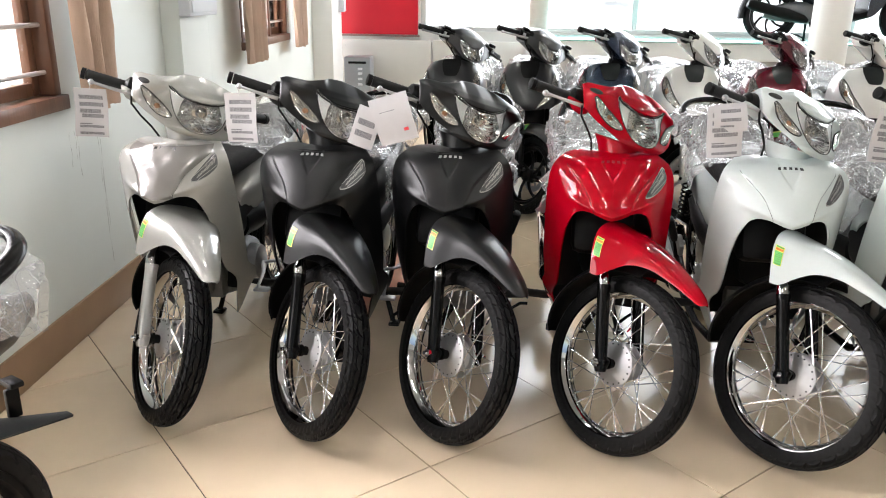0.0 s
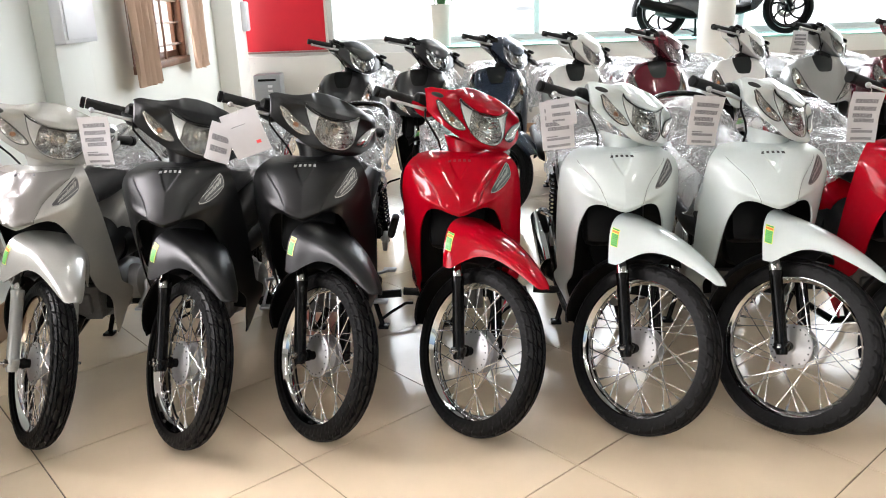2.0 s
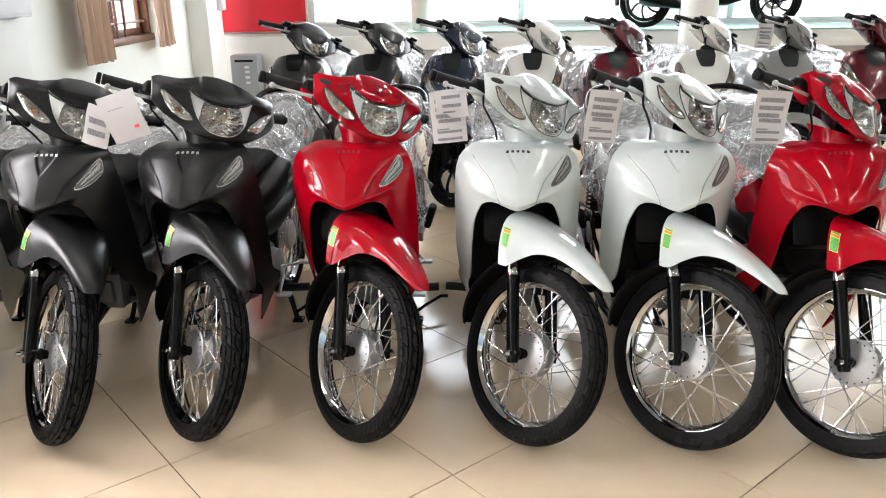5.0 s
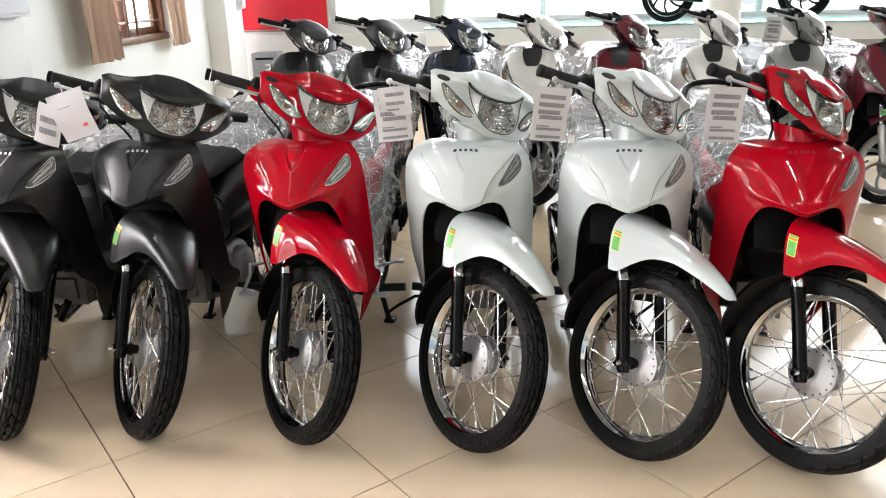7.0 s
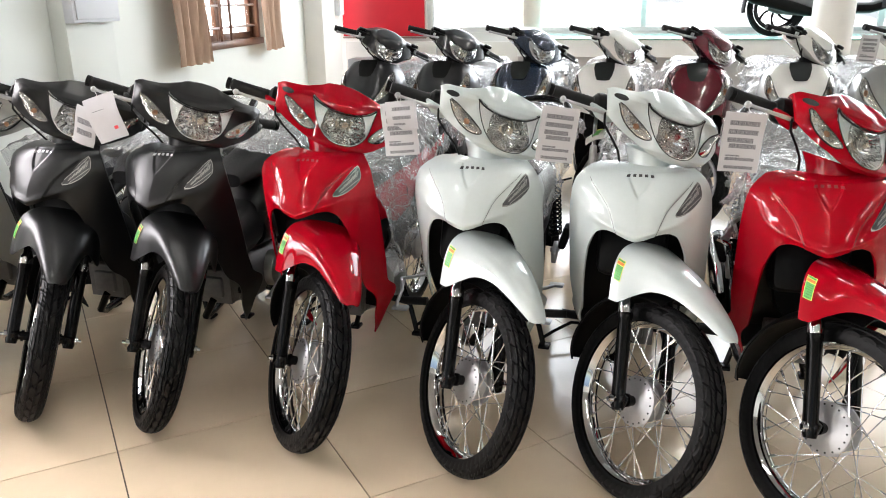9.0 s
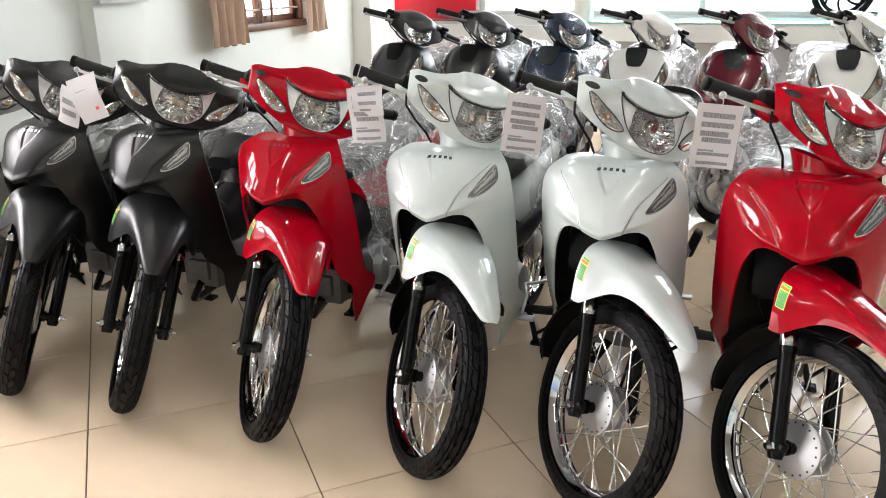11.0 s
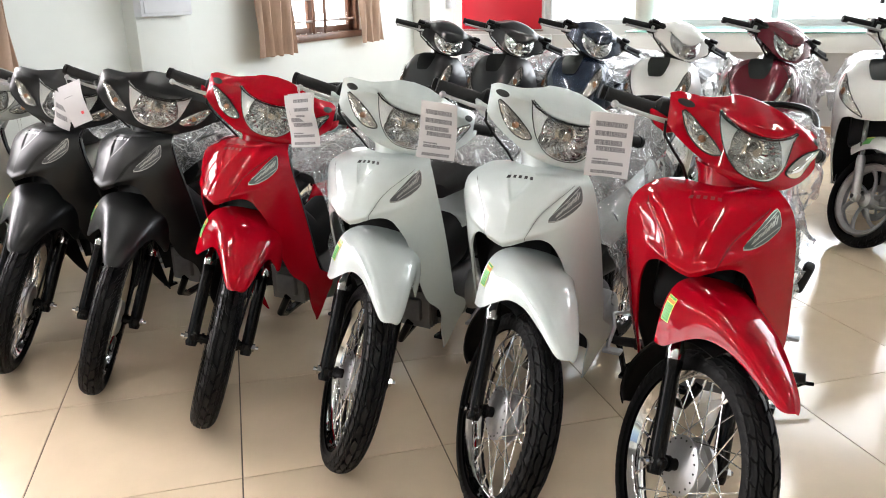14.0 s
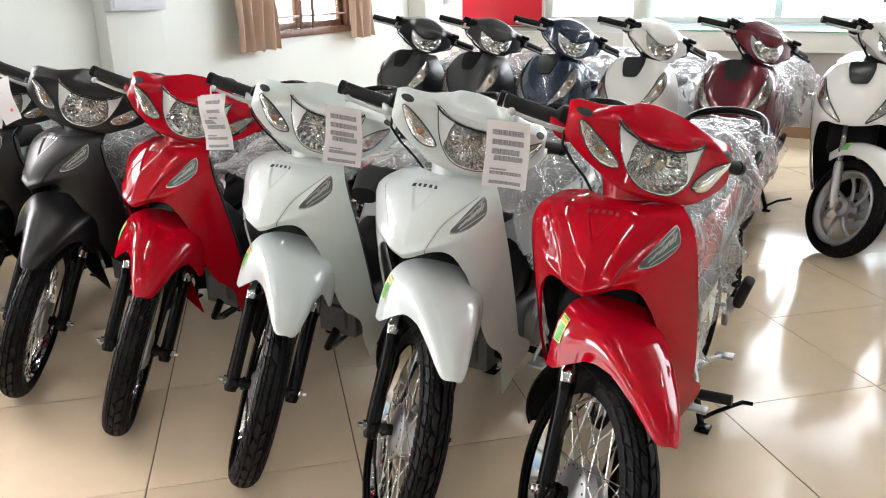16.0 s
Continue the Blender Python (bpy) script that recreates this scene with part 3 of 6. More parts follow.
def cowl_y(x, z):
    """The cowl's front: leaning back, swept at the sides, with a domed visor over the lamp."""
    a = abs(x)
    over = min(1.0, max(0.0, (z - seam_z(a) + 0.002) / 0.006)) * ease((0.17 - a) / 0.09)
    y = base_y(x, z) - over * (0.012 - 0.07 * a + 0.1 * max(0.0, 0.03 - abs(z - 1.02)))
    return y + 0.7 * max(0.0, z - 1.03) + 2.2 * max(0.0, z - 1.045) ** 1.3


LENS = round_off([(-0.106, 1.042), (-0.09, 1.027), (-0.064, 1.017), (-0.033, 1.011), (0.033, 1.011), (0.064, 1.017), (0.09, 1.027), (0.112, 1.042), (0.102, 1.0), (0.09, 0.967), (0.077, 0.946), (0.05, 0.926), (0.02, 0.918),
                  (-0.02, 0.918), (-0.05, 0.927), (-0.073, 0.948), (-0.086, 0.97), (-0.096, 1.0)], 1)
SIGNAL = round_off([(-0.192, 1.017), (-0.168, 1.007), (-0.135, 0.988), (-0.11, 0.971), (-0.095, 0.958), (-0.088, 0.948), (-0.098, 0.943), (-0.114, 0.941), (-0.137, 0.946), (-0.161, 0.963), (-0.181, 0.992)], 1)


def cowl():
    low = curve([0, 0.05, 0.09, 0.13, 0.17, 0.19, 0.208], [0.9, 0.902, 0.91, 0.926, 0.944, 0.956, 0.972])
    top = curve([0, 0.045, 0.09, 0.13, 0.17, 0.19, 0.208], [1.08, 1.076, 1.066, 1.055, 1.049, 1.046, 1.036])
    nu, nt = 96, 80
    rows = []
    for j in range(nt + 1):
        t = j / nt
        row = []
        for i in range(nu + 1):
            x = 0.208 * (2 * i / nu - 1)
            z = low(abs(x)) + (top(abs(x)) - low(abs(x))) * t
            row.append(Vector((x, cowl_y(x, z), z)))
        rows.append(row)
    bm = bmesh.new()
    vs = grid(bm, rows)
    for f in bm.faces[:]:
        c = f.calc_center_median()
        if inside(c.x, c.z, LENS):
            bm.faces.remove(f)
    loop = vs[0] + [r[-1] for r in vs[1:]] + vs[-1][-2::-1] + [r[0] for r in vs[-2:0:-1]]
    mid = Vector((0, 0.36, 0.99))
    prev = loop
    for depth, s in ((0.002, 0.998), (0.006, 0.985), (0.016, 0.945), (0.035, 0.87), (0.06, 0.75)):
        ring = [bm.verts.new((mid.x + (v.co.x - mid.x) * s, max(v.co.y, min(v.co.y + depth, 0.46)), mid.z + (v.co.z - mid.z) * s)) for v in loop]
        for k in range(len(loop)):
            bm.faces.new((prev[k], prev[(k + 1) % len(loop)], ring[(k + 1) % len(loop)], ring[k]))
        prev = ring
    fan(bm, prev)
    return bm


def rim_of(f, outline, r, lift=0.003, close=True):
    bm = bmesh.new()
    tube(bm, [(x, f(x, z) - lift, z) for x, z in outline], r, 6, close=close)
    return bm


def facets(outline, rings, rnd, deep=0.004, bm=None, mid=None, spread=1.0):
    """Many small flat mirrors set at slightly different angles."""
    bm = bm or bmesh.new()
    n = len(outline)
    cx, cz = mid or (sum(p[0] for p in outline) / n, sum(p[1] for p in outline) / n)
    rows = []
    for k in range(rings):
        s = 1 - k / rings
        rows.append([(cx + (x - cx) * s, base_y(cx + (x - cx) * s, cz + (z - cz) * s) - 0.004 - deep * (0.2 + rnd.random() * spread) * (1 if 0 < k else 0.2), cz + (z - cz) * s) for x, z in outline])
    vs = grid(bm, rows, True)
    c = bm.verts.new((cx, base_y(cx, cz) - 0.005, cz))
    for i in range(n):
        bm.faces.new((vs[-1][i], vs[-1][(i + 1) % n], c))
    return bm


def refine(outline, n):
    """The same outline with n even steps."""
    pts = [Vector(p) for p in outline]
    lens = [(pts[(i + 1) % len(pts)] - p).length for i, p in enumerate(pts)]
    total, out, i, run = sum(lens), [], 0, 0.0
    for k in range(n):
        want = total * k / n
        while run + lens[i] < want:
            run += lens[i]
            i += 1
        out.append(tuple(pts[i].lerp(pts[(i + 1) % len(pts)], (want - run) / lens[i])))
    return out


kit = Kit()
rnd = random.Random(7)
handle = kit.add("headlamp_cowl", at_bars(cowl()), "paint", smooth=80)
top_run = [(x, seam_z(abs(x)) - 0.002) for x in np.linspace(-0.108, 0.108, 28)]
kit.add("visor_seam", at_bars(rim_of(base_y, top_run, 0.0026, 0.005, False)), "gap", handle, "dark rubber seam")
def lamp_ring(outline, mid, r):
    """The mouth of the round reflector within the lens: one point for each of the outline's."""
    ring = []
    for x, z in outline:
        d = math.hypot(x - mid[0], z - mid[1])
        k = min(r + 0.03 * ease((mid[1] - z) / 0.035), d * 0.965) / d
        ring.append((mid[0] + (x - mid[0]) * k, mid[1] + (z - mid[1]) * k))
    return ring


def bowl(ring, mid, deep, rings=6):
    """A hollow mirror behind the lens, fluted round its bulb."""
    bm, rows = bmesh.new(), []
    for k in range(rings + 1):
        f = 1 - 0.86 * k / rings
        row = []
        for i, (x, z) in enumerate(ring):
            px, pz = mid[0] + (x - mid[0]) * f, mid[1] + (z - mid[1]) * f
            flute = (0.0026 if i % 2 else -0.0016) * math.sin(math.pi * k / rings) + 0.0032 * rnd.random() * (k > 0)
            row.append((px, base_y(x, z) * f + base_y(*mid) * (1 - f) + 0.003 + deep * (1 - f * f) ** 0.75 - flute, pz))
        rows.append(row)
    vs = grid(bm, rows, True)
    bm.faces.new(vs[-1])
    return bm


LAMP_MID = (0.006, 0.968)
LAMP_EDGE = refine(LENS, 56)
LAMP_RING = lamp_ring(LAMP_EDGE, LAMP_MID, 0.072)
kit.add("reflector", at_bars(bowl(LAMP_RING, LAMP_MID, 0.046)), "reflector", handle, "fluted mirror reflector", None, 0)
kit.add("lens_seam", at_bars(rim_of(base_y, LENS, 0.0013, 0.001)), "gap", handle, "dark rubber seam")
bm = bmesh.new()
grid(bm, [[(x * 1.02, base_y(x, z) + 0.002, 0.97 + (z - 0.97) * 1.02) for x, z in LAMP_EDGE], [(x, base_y(x, z) + 0.003, z) for x, z in LAMP_RING]], True)
kit.add("lamp_wing", at_bars(bm), "inner_silver", handle, "plain silver lamp surround")
bm = bmesh.new()
lathe(bm, [(0.0, -0.03), (0.011, -0.03), (0.015, -0.026), (0.0155, -0.004), (0.0225, -0.002), (0.0235, -0.006), (0.026, -0.006), (0.027, 0.012)], 22, pose(0.008, base_y(0, 0.974) + 0.04, 0.974, 90, 0, 0) @ pose(0, 0, 0, 180, 0, 0), "z")
kit.add("bulb_holder", at_bars(bm), "bulb", handle, "round bulb cap")
kit.add("lens", at_bars(star(base_y, LENS, 6, 0.004, 0.022)), "lens", handle, "clear headlamp glass")
for side in (1, -1):
    sig = [(side * x, z) for x, z in SIGNAL]
    s = kit.add("turn_signal", at_bars(facets(refine(sig, 30), 6, rnd, 0.0034)), "signal_mirror", None, "clear turn signal", None, 0)
    kit.add("signal_seam", at_bars(rim_of(base_y, sig, 0.0022)), "gap", s)
    bm = bmesh.new()
    bmesh.ops.create_uvsphere(bm, u_segments=12, v_segments=8, radius=0.0115, matrix=pose(side * -0.133, base_y(0.133, 0.964) + 0.002, 0.964))
    kit.add("bulb", at_bars(bm), "amber", s, "pale amber bulb")
    kit.add("signal_glass", at_bars(star(base_y, sig, 4, 0.006, 0.012)), "lens", s)
    ring = [(side * -0.181 + 0.0155 * math.cos(k * math.pi / 10) , 1.029 + 0.0075 * math.sin(k * math.pi / 10) + side * 0.12 * 0.0155 * math.cos(k * math.pi / 10)) for k in range(20)]
    bm = star(cowl_y, ring, 3, 0.0015)
    kit.add("mirror_hole", at_bars(bm), "gap", handle, "empty mirror socket")


def bar_end(side):
    """Grip, lever and switch housing on one side: side -1 is the machine's right."""
    a, b = Vector((side * 0.178, 0.395, 0.985)), Vector((0.285 if side > 0 else -0.335, 0.44, 0.985))
    d = (b - a).normalized()
    bm = bmesh.new()
    prof, n = [], 22
    for i in range(n + 1):
        t = i / n
        r = 0.0165 + (0.0012 if i % 2 else 0) + (0.003 if i < 2 else 0)
        prof.append((a + d * (0.03 + t * ((b - a).length - 0.035)), r))
    tube(bm, [p for p, _ in prof], [r for _, r in prof], 14)
    g = kit.add("grip", at_bars(bm), "grip", None, "ribbed black rubber grip")
    bm = bmesh.new()
    tube(bm, [b - d * 0.002, b + d * 0.01, b + d * 0.012], [0.0185, 0.0185, 0.012], 14)
    kit.add("bar_end", at_bars(bm), "plastic", g)
    bm = bmesh.new()
    tube(bm, [a - d * 0.02, a + d * 0.016, a + d * 0.03, a + d * 0.04], [0.034, 0.036, 0.033, 0.02], 16)
    kit.add("switch_housing", at_bars(bm), "plastic", g)
    bm = bmesh.new()
    f = Vector((0, -1, 0))
    p0 = a + f * 0.035 + Vector((0, 0, -0.012))
    path = [p0, p0 + d * 0.03 + f * 0.02, p0 + d * 0.07 + f * 0.028, p0 + d * 0.12 + f * 0.022, p0 + d * 0.15 + f * 0.014]
    tube(bm, path, [0.008, 0.0068, 0.0058, 0.005, 0.005], 10, flat=0.75)
    bmesh.ops.create_uvsphere(bm, u_segments=10, v_segments=8, radius=0.0095, matrix=Matrix.Translation(path[-1]))
    if side < 0:
        kit.add("brake_lever", at_bars(bm), "alu", None, "polished metal lever")
    return path[-1]


for side in (1, -1):
    bm = bmesh.new()
    tube(bm, [(side * 0.165, 0.365, 0.962), (side * 0.185, 0.362, 0.962), (side * 0.206, 0.368, 0.968), (side * 0.222, 0.38, 0.978), (side * 0.229, 0.39, 0.985)], [0.012, 0.017, 0.0165, 0.011, 0.004], 12)
    kit.add("lever_shroud", at_bars(bm), "paint", handle, "", None, 80)
LEVER_END = BARS_TURN @ bar_end(-1)
bar_end(1)
bm = bmesh.new()
tube(bm, [(-0.205, 0.345, 0.975), (-0.2, 0.335, 0.945), (-0.165, 0.33, 0.915), (-0.12, 0.34, 0.885), (-0.085, 0.36, 0.855), (-0.07, 0.38, 0.82)], 0.0035, 8)
kit.add("throttle_cable", at_bars(bm), "plastic", None, "thin black cable")
bm = bmesh.new()
rows = []
for z, rx, ry in ((0.8, 0.062, 0.06), (0.84, 0.064, 0.062), (0.875, 0.07, 0.068), (0.905, 0.085, 0.075)):
    y = -0.076 + z * math.tan(RAKE) - 0.03
    rows.append([(rx * math.sin(2 * math.pi * k / 20), y - ry * math.cos(2 * math.pi * k / 20), z) for k in range(20)])
grid(bm, rows, True)
kit.add("neck_cover", at_bars(bm), "paint", None)

# front cover with its two leg shields
yc = curve([0.18, 0.5, 0.6, 0.68, 0.72, 0.77, 0.82, 0.872], [0.16, 0.115, 0.103, 0.1, 0.106, 0.13, 0.168, 0.222])
wd = curve([0.18, 0.2, 0.3, 0.375, 0.385, 0.43, 0.44, 0.5, 0.6, 0.7, 0.78, 0.82, 0.845, 0.86, 0.872], [0.104, 0.117, 0.165, 0.198, 0.199, 0.192, 0.193, 0.199, 0.201, 0.201, 0.197, 0.19, 0.178, 0.16, 0.136])
yr = curve([0.18, 0.2, 0.3, 0.375, 0.385, 0.43, 0.44, 0.5, 0.6, 0.7, 0.78, 0.82, 0.845, 0.86, 0.872], [0.42, 0.423, 0.428, 0.43, 0.427, 0.37, 0.365, 0.342, 0.315, 0.287, 0.266, 0.264, 0.274, 0.296, 0.333])
low_edge = curve([0, 0.1, 0.22, 0.36, 0.48, 0.57, 0.64, 0.69, 0.72, 0.75, 0.8, 0.86, 0.92, 1.0], [0.699, 0.703, 0.712, 0.718, 0.714, 0.7, 0.67, 0.63, 0.58, 0.5, 0.42, 0.34, 0.27, 0.2])
seam_a = curve([0.66, 0.7, 0.74, 0.785, 0.82, 0.85, 0.872], [0.22, 0.24, 0.31, 0.43, 0.62, 0.82, 0.94])


def shield(s, z):
    """A point of the cover: s from -1 to 1 is the share of its half width; a creased wedge, not a drum."""
    a = abs(s)
    f = 0.86 * max(0.0, a * a + 0.0004) ** 1.28 + 0.14 * a
    y = yc(z) + (yr(z) - yc(z)) * f
    # sunken pointed facet below the maker's mark
    facet = 0.25 * (z - 0.8) / 0.07
    y += 0.005 * ease((facet - a) / 0.035) * ease((z - 0.8) / 0.02)
    # the middle panel stands proud of the shields at its seam
    out = a - seam_a(z)
    y += 0.006 * ease(out / 0.022 + 0.5) * ease((0.872 - z) / 0.02) * ease((0.9 - a) / 0.3)
    # chin: a sharp fold that falls back under the beak
    fold = 0.711 + 0.06 * a - z
    y += 0.55 * max(0.0, fold) * ease((0.62 - a) / 0.25)
    y -= 0.006 * math.exp(-(fold / 0.012) ** 2) * ease((0.8 - a) / 0.2)
    return Vector((math.copysign(wd(z) * a, s) + 0.012, y, z))


ns, nz = 140, 64
rows = []
for j in range(nz + 1):
    row = []
    for i in range(ns + 1):
        s = 2 * i / ns - 1
        zt = 0.872 - 0.004 * abs(s) ** 2
        zb = low_edge(abs(s))
        row.append(shield(s, zt + (zb - zt) * j / nz))
    rows.append(row)
front = kit.add("front_cover", sheet(rows, 0.006), "paint", None)
bm = bmesh.new()
rows = []
for r, dz in ((1.0, 0.0), (0.8, 0.008), (0.45, 0.012)):
    rows.append([Vector((0, 0.33, 0.868 + dz)) + (shield(2 * i / 30 - 1, 0.866) - Vector((0, 0.33, 0.866))) * r for i in range(31)])
grid(bm, rows)
kit.add("top_cover", bm, "paint", front)


def on_shield(points, lift=0.003, rings=1):
    """A patch on the cover, outline given as (s, z)."""
    bm = bmesh.new()
    n = len(points)
    cs, cz = sum(p[0] for p in points) / n, sum(p[1] for p in points) / n

    def place(s, z):
        e = 0.01
        nrm = (shield(s + e, z) - shield(s - e, z)).cross(shield(s, z + e) - shield(s, z - e)).normalized()
        if nrm.y > 0:
            nrm = -nrm
        return shield(s, z) + nrm * lift
    rows = [[place(cs + (s - cs) * k, cz + (z - cz) * k) for s, z in points] for k in (1.0, 0.66, 0.33)]
    vs = grid(bm, rows, True)
    bm.faces.new(vs[-1])
    return bm


for side in (1, -1):
    bm = bmesh.new()
    tube(bm, [shield(side * seam_a(z), z) + Vector((0, 0.0004, 0)) for z in np.linspace(0.712, 0.845, 26)], 0.0008, 6)
    kit.add("panel_gap", bm, "gap", front, "dark joint between the panels")
    if side < 0:
        continue
    slant = round_off([(0.49, 0.764), (0.6, 0.764), (0.72, 0.776), (0.83, 0.797), (0.862, 0.81), (0.862, 0.842), (0.79, 0.836), (0.68, 0.815), (0.57, 0.788)], 1)
    rim = kit.add("side_decal", on_shield([(0.69 + (s - 0.69) * 1.04, 0.802 + (z - 0.802) * 1.09) for s, z in slant], 0.0016), "decal_silver", front, "silver-edged slanted decal")
    kit.add("decal_field", on_shield(slant, 0.0024), "decal_dark", rim, "dark field with silver strokes")
    for k in range(5):
        s0, z0 = 0.585 + 0.05 * k, 0.7725 + 0.0088 * k
        h = 0.0125 + 0.0018 * k
        for ds, wide, h0, h1 in ((0.0, 0.0065, 0.0, 1.0), (0.026, 0.0065, 0.1 * (k % 2), 0.95)):
            ring = [(s0 + ds - wide + 0.03 * h0, z0 + h * h0 + ds * 0.16), (s0 + ds + wide + 0.03 * h0, z0 + h * h0 + ds * 0.16 + 0.001), (s0 + ds + wide + 0.03 * h1, z0 + h * h1 + ds * 0.16), (s0 + ds - wide + 0.03 * h1, z0 + h * h1 + ds * 0.16 - 0.001)]
            kit.add("decal_stroke", on_shield(ring, 0.003), "decal_silver", rim)
        level = h * (0.0, 0.5, 0.85, 0.4, 0.8)[k]
        kit.add("decal_stroke", on_shield([(s0, z0 + level), (s0 + 0.034, z0 + level + 0.0055), (s0 + 0.038, z0 + level + 0.0078), (s0 + 0.004, z0 + level + 0.0023)], 0.0032), "decal_silver", rim)
    for s0, z0, s1, z1 in ((0.535, 0.7775, 0.84, 0.838), (0.6, 0.7675, 0.845, 0.807)):
        w = 0.0011
        kit.add("decal_stroke", on_shield([(s0, z0 - w), ((s0 + s1) / 2, (z0 + z1) / 2 - w), (s1, z1 - w), (s1, z1 + w), ((s0 + s1) / 2, (z0 + z1) / 2 + w), (s0, z0 + w)], 0.0034), "decal_silver", rim)
for k in range(5):
    s = -0.2 + k * 0.1
    h = (0.0, 0.001, 0.0015, 0.001, 0.0)[k]
    kit.add("emblem", on_shield([(s - 0.027, 0.8555 + h), (s + 0.027, 0.8555 + h), (s + 0.027, 0.862 + h), (s - 0.027, 0.862 + h)], 0.0018), "emblem", front, "small raised maker's mark as plain bars")

# dark inner parts behind the cover
bm = bmesh.new()
rows = []
for j in range(9):
    z = 0.84 - j * 0.07
    rows.append([(0.012 + wd(z) * 0.95 * math.sin(s * math.pi / 2), yr(z) + 0.012 + 0.05 * math.cos(s * math.pi / 2), z) for s in np.linspace(-1, 1, 15)])
kit.add("inner_cover", sheet(rows, 0.004), "grey_plastic", None, "dark grey inner leg shield")
bm = bmesh.new()
box(bm, (0.2, 0.12, 0.2), pose(0, 0.29, 0.64, -20), 0.03)
kit.add("steering_stem", bm, "plastic", None)

# front fork
for side in (1, -1):
    x = side * 0.086
    up = Vector((0, math.sin(RAKE), math.cos(RAKE)))
    p0 = Vector((x, -0.012, AXLE_Z - 0.025))
    bm = bmesh.new()
    tube(bm, [p0, p0 + up * 0.012, p0 + up * 0.24, p0 + up * 0.262, p0 + up * 0.27], [0.016, 0.0195, 0.0195, 0.0215, 0.018], 18)
    box(bm, (0.028, 0.046, 0.04), pose(x - side * 0.004, 0.002, AXLE_Z, 0), 0.008)
    leg = kit.add("fork_leg", turned(bm), "fork", None)
    bm = bmesh.new()
    tube(bm, [p0 + up * 0.265, p0 + up * 0.29, p0 + up * 0.3, p0 + up * 0.4], [0.021, 0.021, 0.0155, 0.0155], 16)
    kit.add("stanchion", turned(bm), "chrome", leg, "chromed fork tube")
    bm = bmesh.new()
    tube(bm, [(x + side * 0.006, 0, AXLE_Z), (x + side * 0.026, 0, AXLE_Z)], 0.0135, 6)
    tube(bm, [(x + side * 0.024, 0, AXLE_Z), (x + side * 0.037, 0, AXLE_Z)], 0.0065, 8)
    kit.add("axle_nut", turned(bm), "chrome", leg, "zinc-plated axle nut")
    bm = bmesh.new()
    tube(bm, [(side * 0.03, 0, AXLE_Z), (side * 0.08, 0, AXLE_Z)], 0.0145, 14)
    tube(bm, [(side * 0.052, 0, AXLE_Z), (side * 0.06, 0, AXLE_Z)], 0.019, 14)
    kit.add("axle_spacer", turned(bm), "black_metal", leg)

# front mudguard: painted upper part, black lower part
path_y = curve([0, 0.15, 0.35, 0.55, 0.75, 1.0], [-0.192, -0.166, -0.105, -0.018, 0.075, 0.2])
path_z = curve([0, 0.15, 0.35, 0.55, 0.75, 1.0], [0.572, 0.589, 0.614, 0.639, 0.657, 0.668])
half = curve([0, 0.006, 0.02, 0.05, 0.1, 0.2, 0.4, 0.6, 0.8, 0.92, 1.0], [0.002, 0.0075, 0.0125, 0.0185, 0.0255, 0.0355, 0.054, 0.077, 0.105, 0.13, 0.138])
drop = curve([0, 0.006, 0.025, 0.06, 0.2, 0.4, 0.6, 0.74, 0.84, 0.92, 1.0], [0.001, 0.0035, 0.0085, 0.014, 0.023, 0.033, 0.05, 0.08, 0.118, 0.15, 0.158])


def guard(t, a):
    """t along the mudguard from its tip, a across it from -1 to 1: flat crown, rounded corner, upright flank."""
    c = abs(a) * math.pi / 2
    p = 0.9 - 0.32 * min(1.0, t * 1.6)
    w = half(t) * math.sin(c) ** p
    d = drop(t) * (1 - max(0.0, math.cos(c)) ** p)
    d -= 0.004 * max(0.0, 1 - abs(a) / 0.3) * min(1, t * 4)
    back = -0.42 * d * t * t
    return Vector((math.copysign(w, a), path_y(t) + back, path_z(t) - d))


rows = [[guard((j / 44) ** 1.7, 2 * i / 48 - 1) for i in range(49)] for j in range(45)]
fender = kit.add("front_mudguard", turned(sheet(rows, 0.004)), "paint", None)


def on_guard(t0, t1, a0, a1, lift):
    bm = bmesh.new()
    rows = []
    for j in range(7):
        row = []
        for i in range(7):
            t, a = t0 + (t1 - t0) * j / 6, a0 + (a1 - a0) * i / 6
            e = 0.01
            nrm = (guard(t, a + e) - guard(t, a - e)).cross(guard(t + e, a) - guard(t - e, a)).normalized()
            if nrm.dot(Vector((math.copysign(1, a), 0, 0.2))) < 0:
                nrm = -nrm
            row.append(guard(t, a) + nrm * lift)
        rows.append(row)
    grid(bm, rows)
    return turned(bm)


st = kit.add("energy_sticker", on_guard(0.925, 0.985, -0.9, -0.64, 0.0015), "sticker_yellow", fender, "green and yellow label sticker")
kit.add("sticker_field", on_guard(0.929, 0.981, -0.895, -0.735, 0.0022), "sticker_green", st)
kit.add("sticker_field", on_guard(0.929, 0.981, -0.722, -0.685, 0.0022), "sticker_orange", st)
kit.add("sticker_field", on_guard(0.929, 0.981, -0.675, -0.648, 0.0022), "sticker_green", st)
for k in range(6):
    kit.add("sticker_line", on_guard(0.934, 0.976 - 0.008 * (k % 3), -0.885 + 0.024 * k, -0.879 + 0.024 * k, 0.0026), "sticker_text", st, "fine print as plain bars")
rows = []
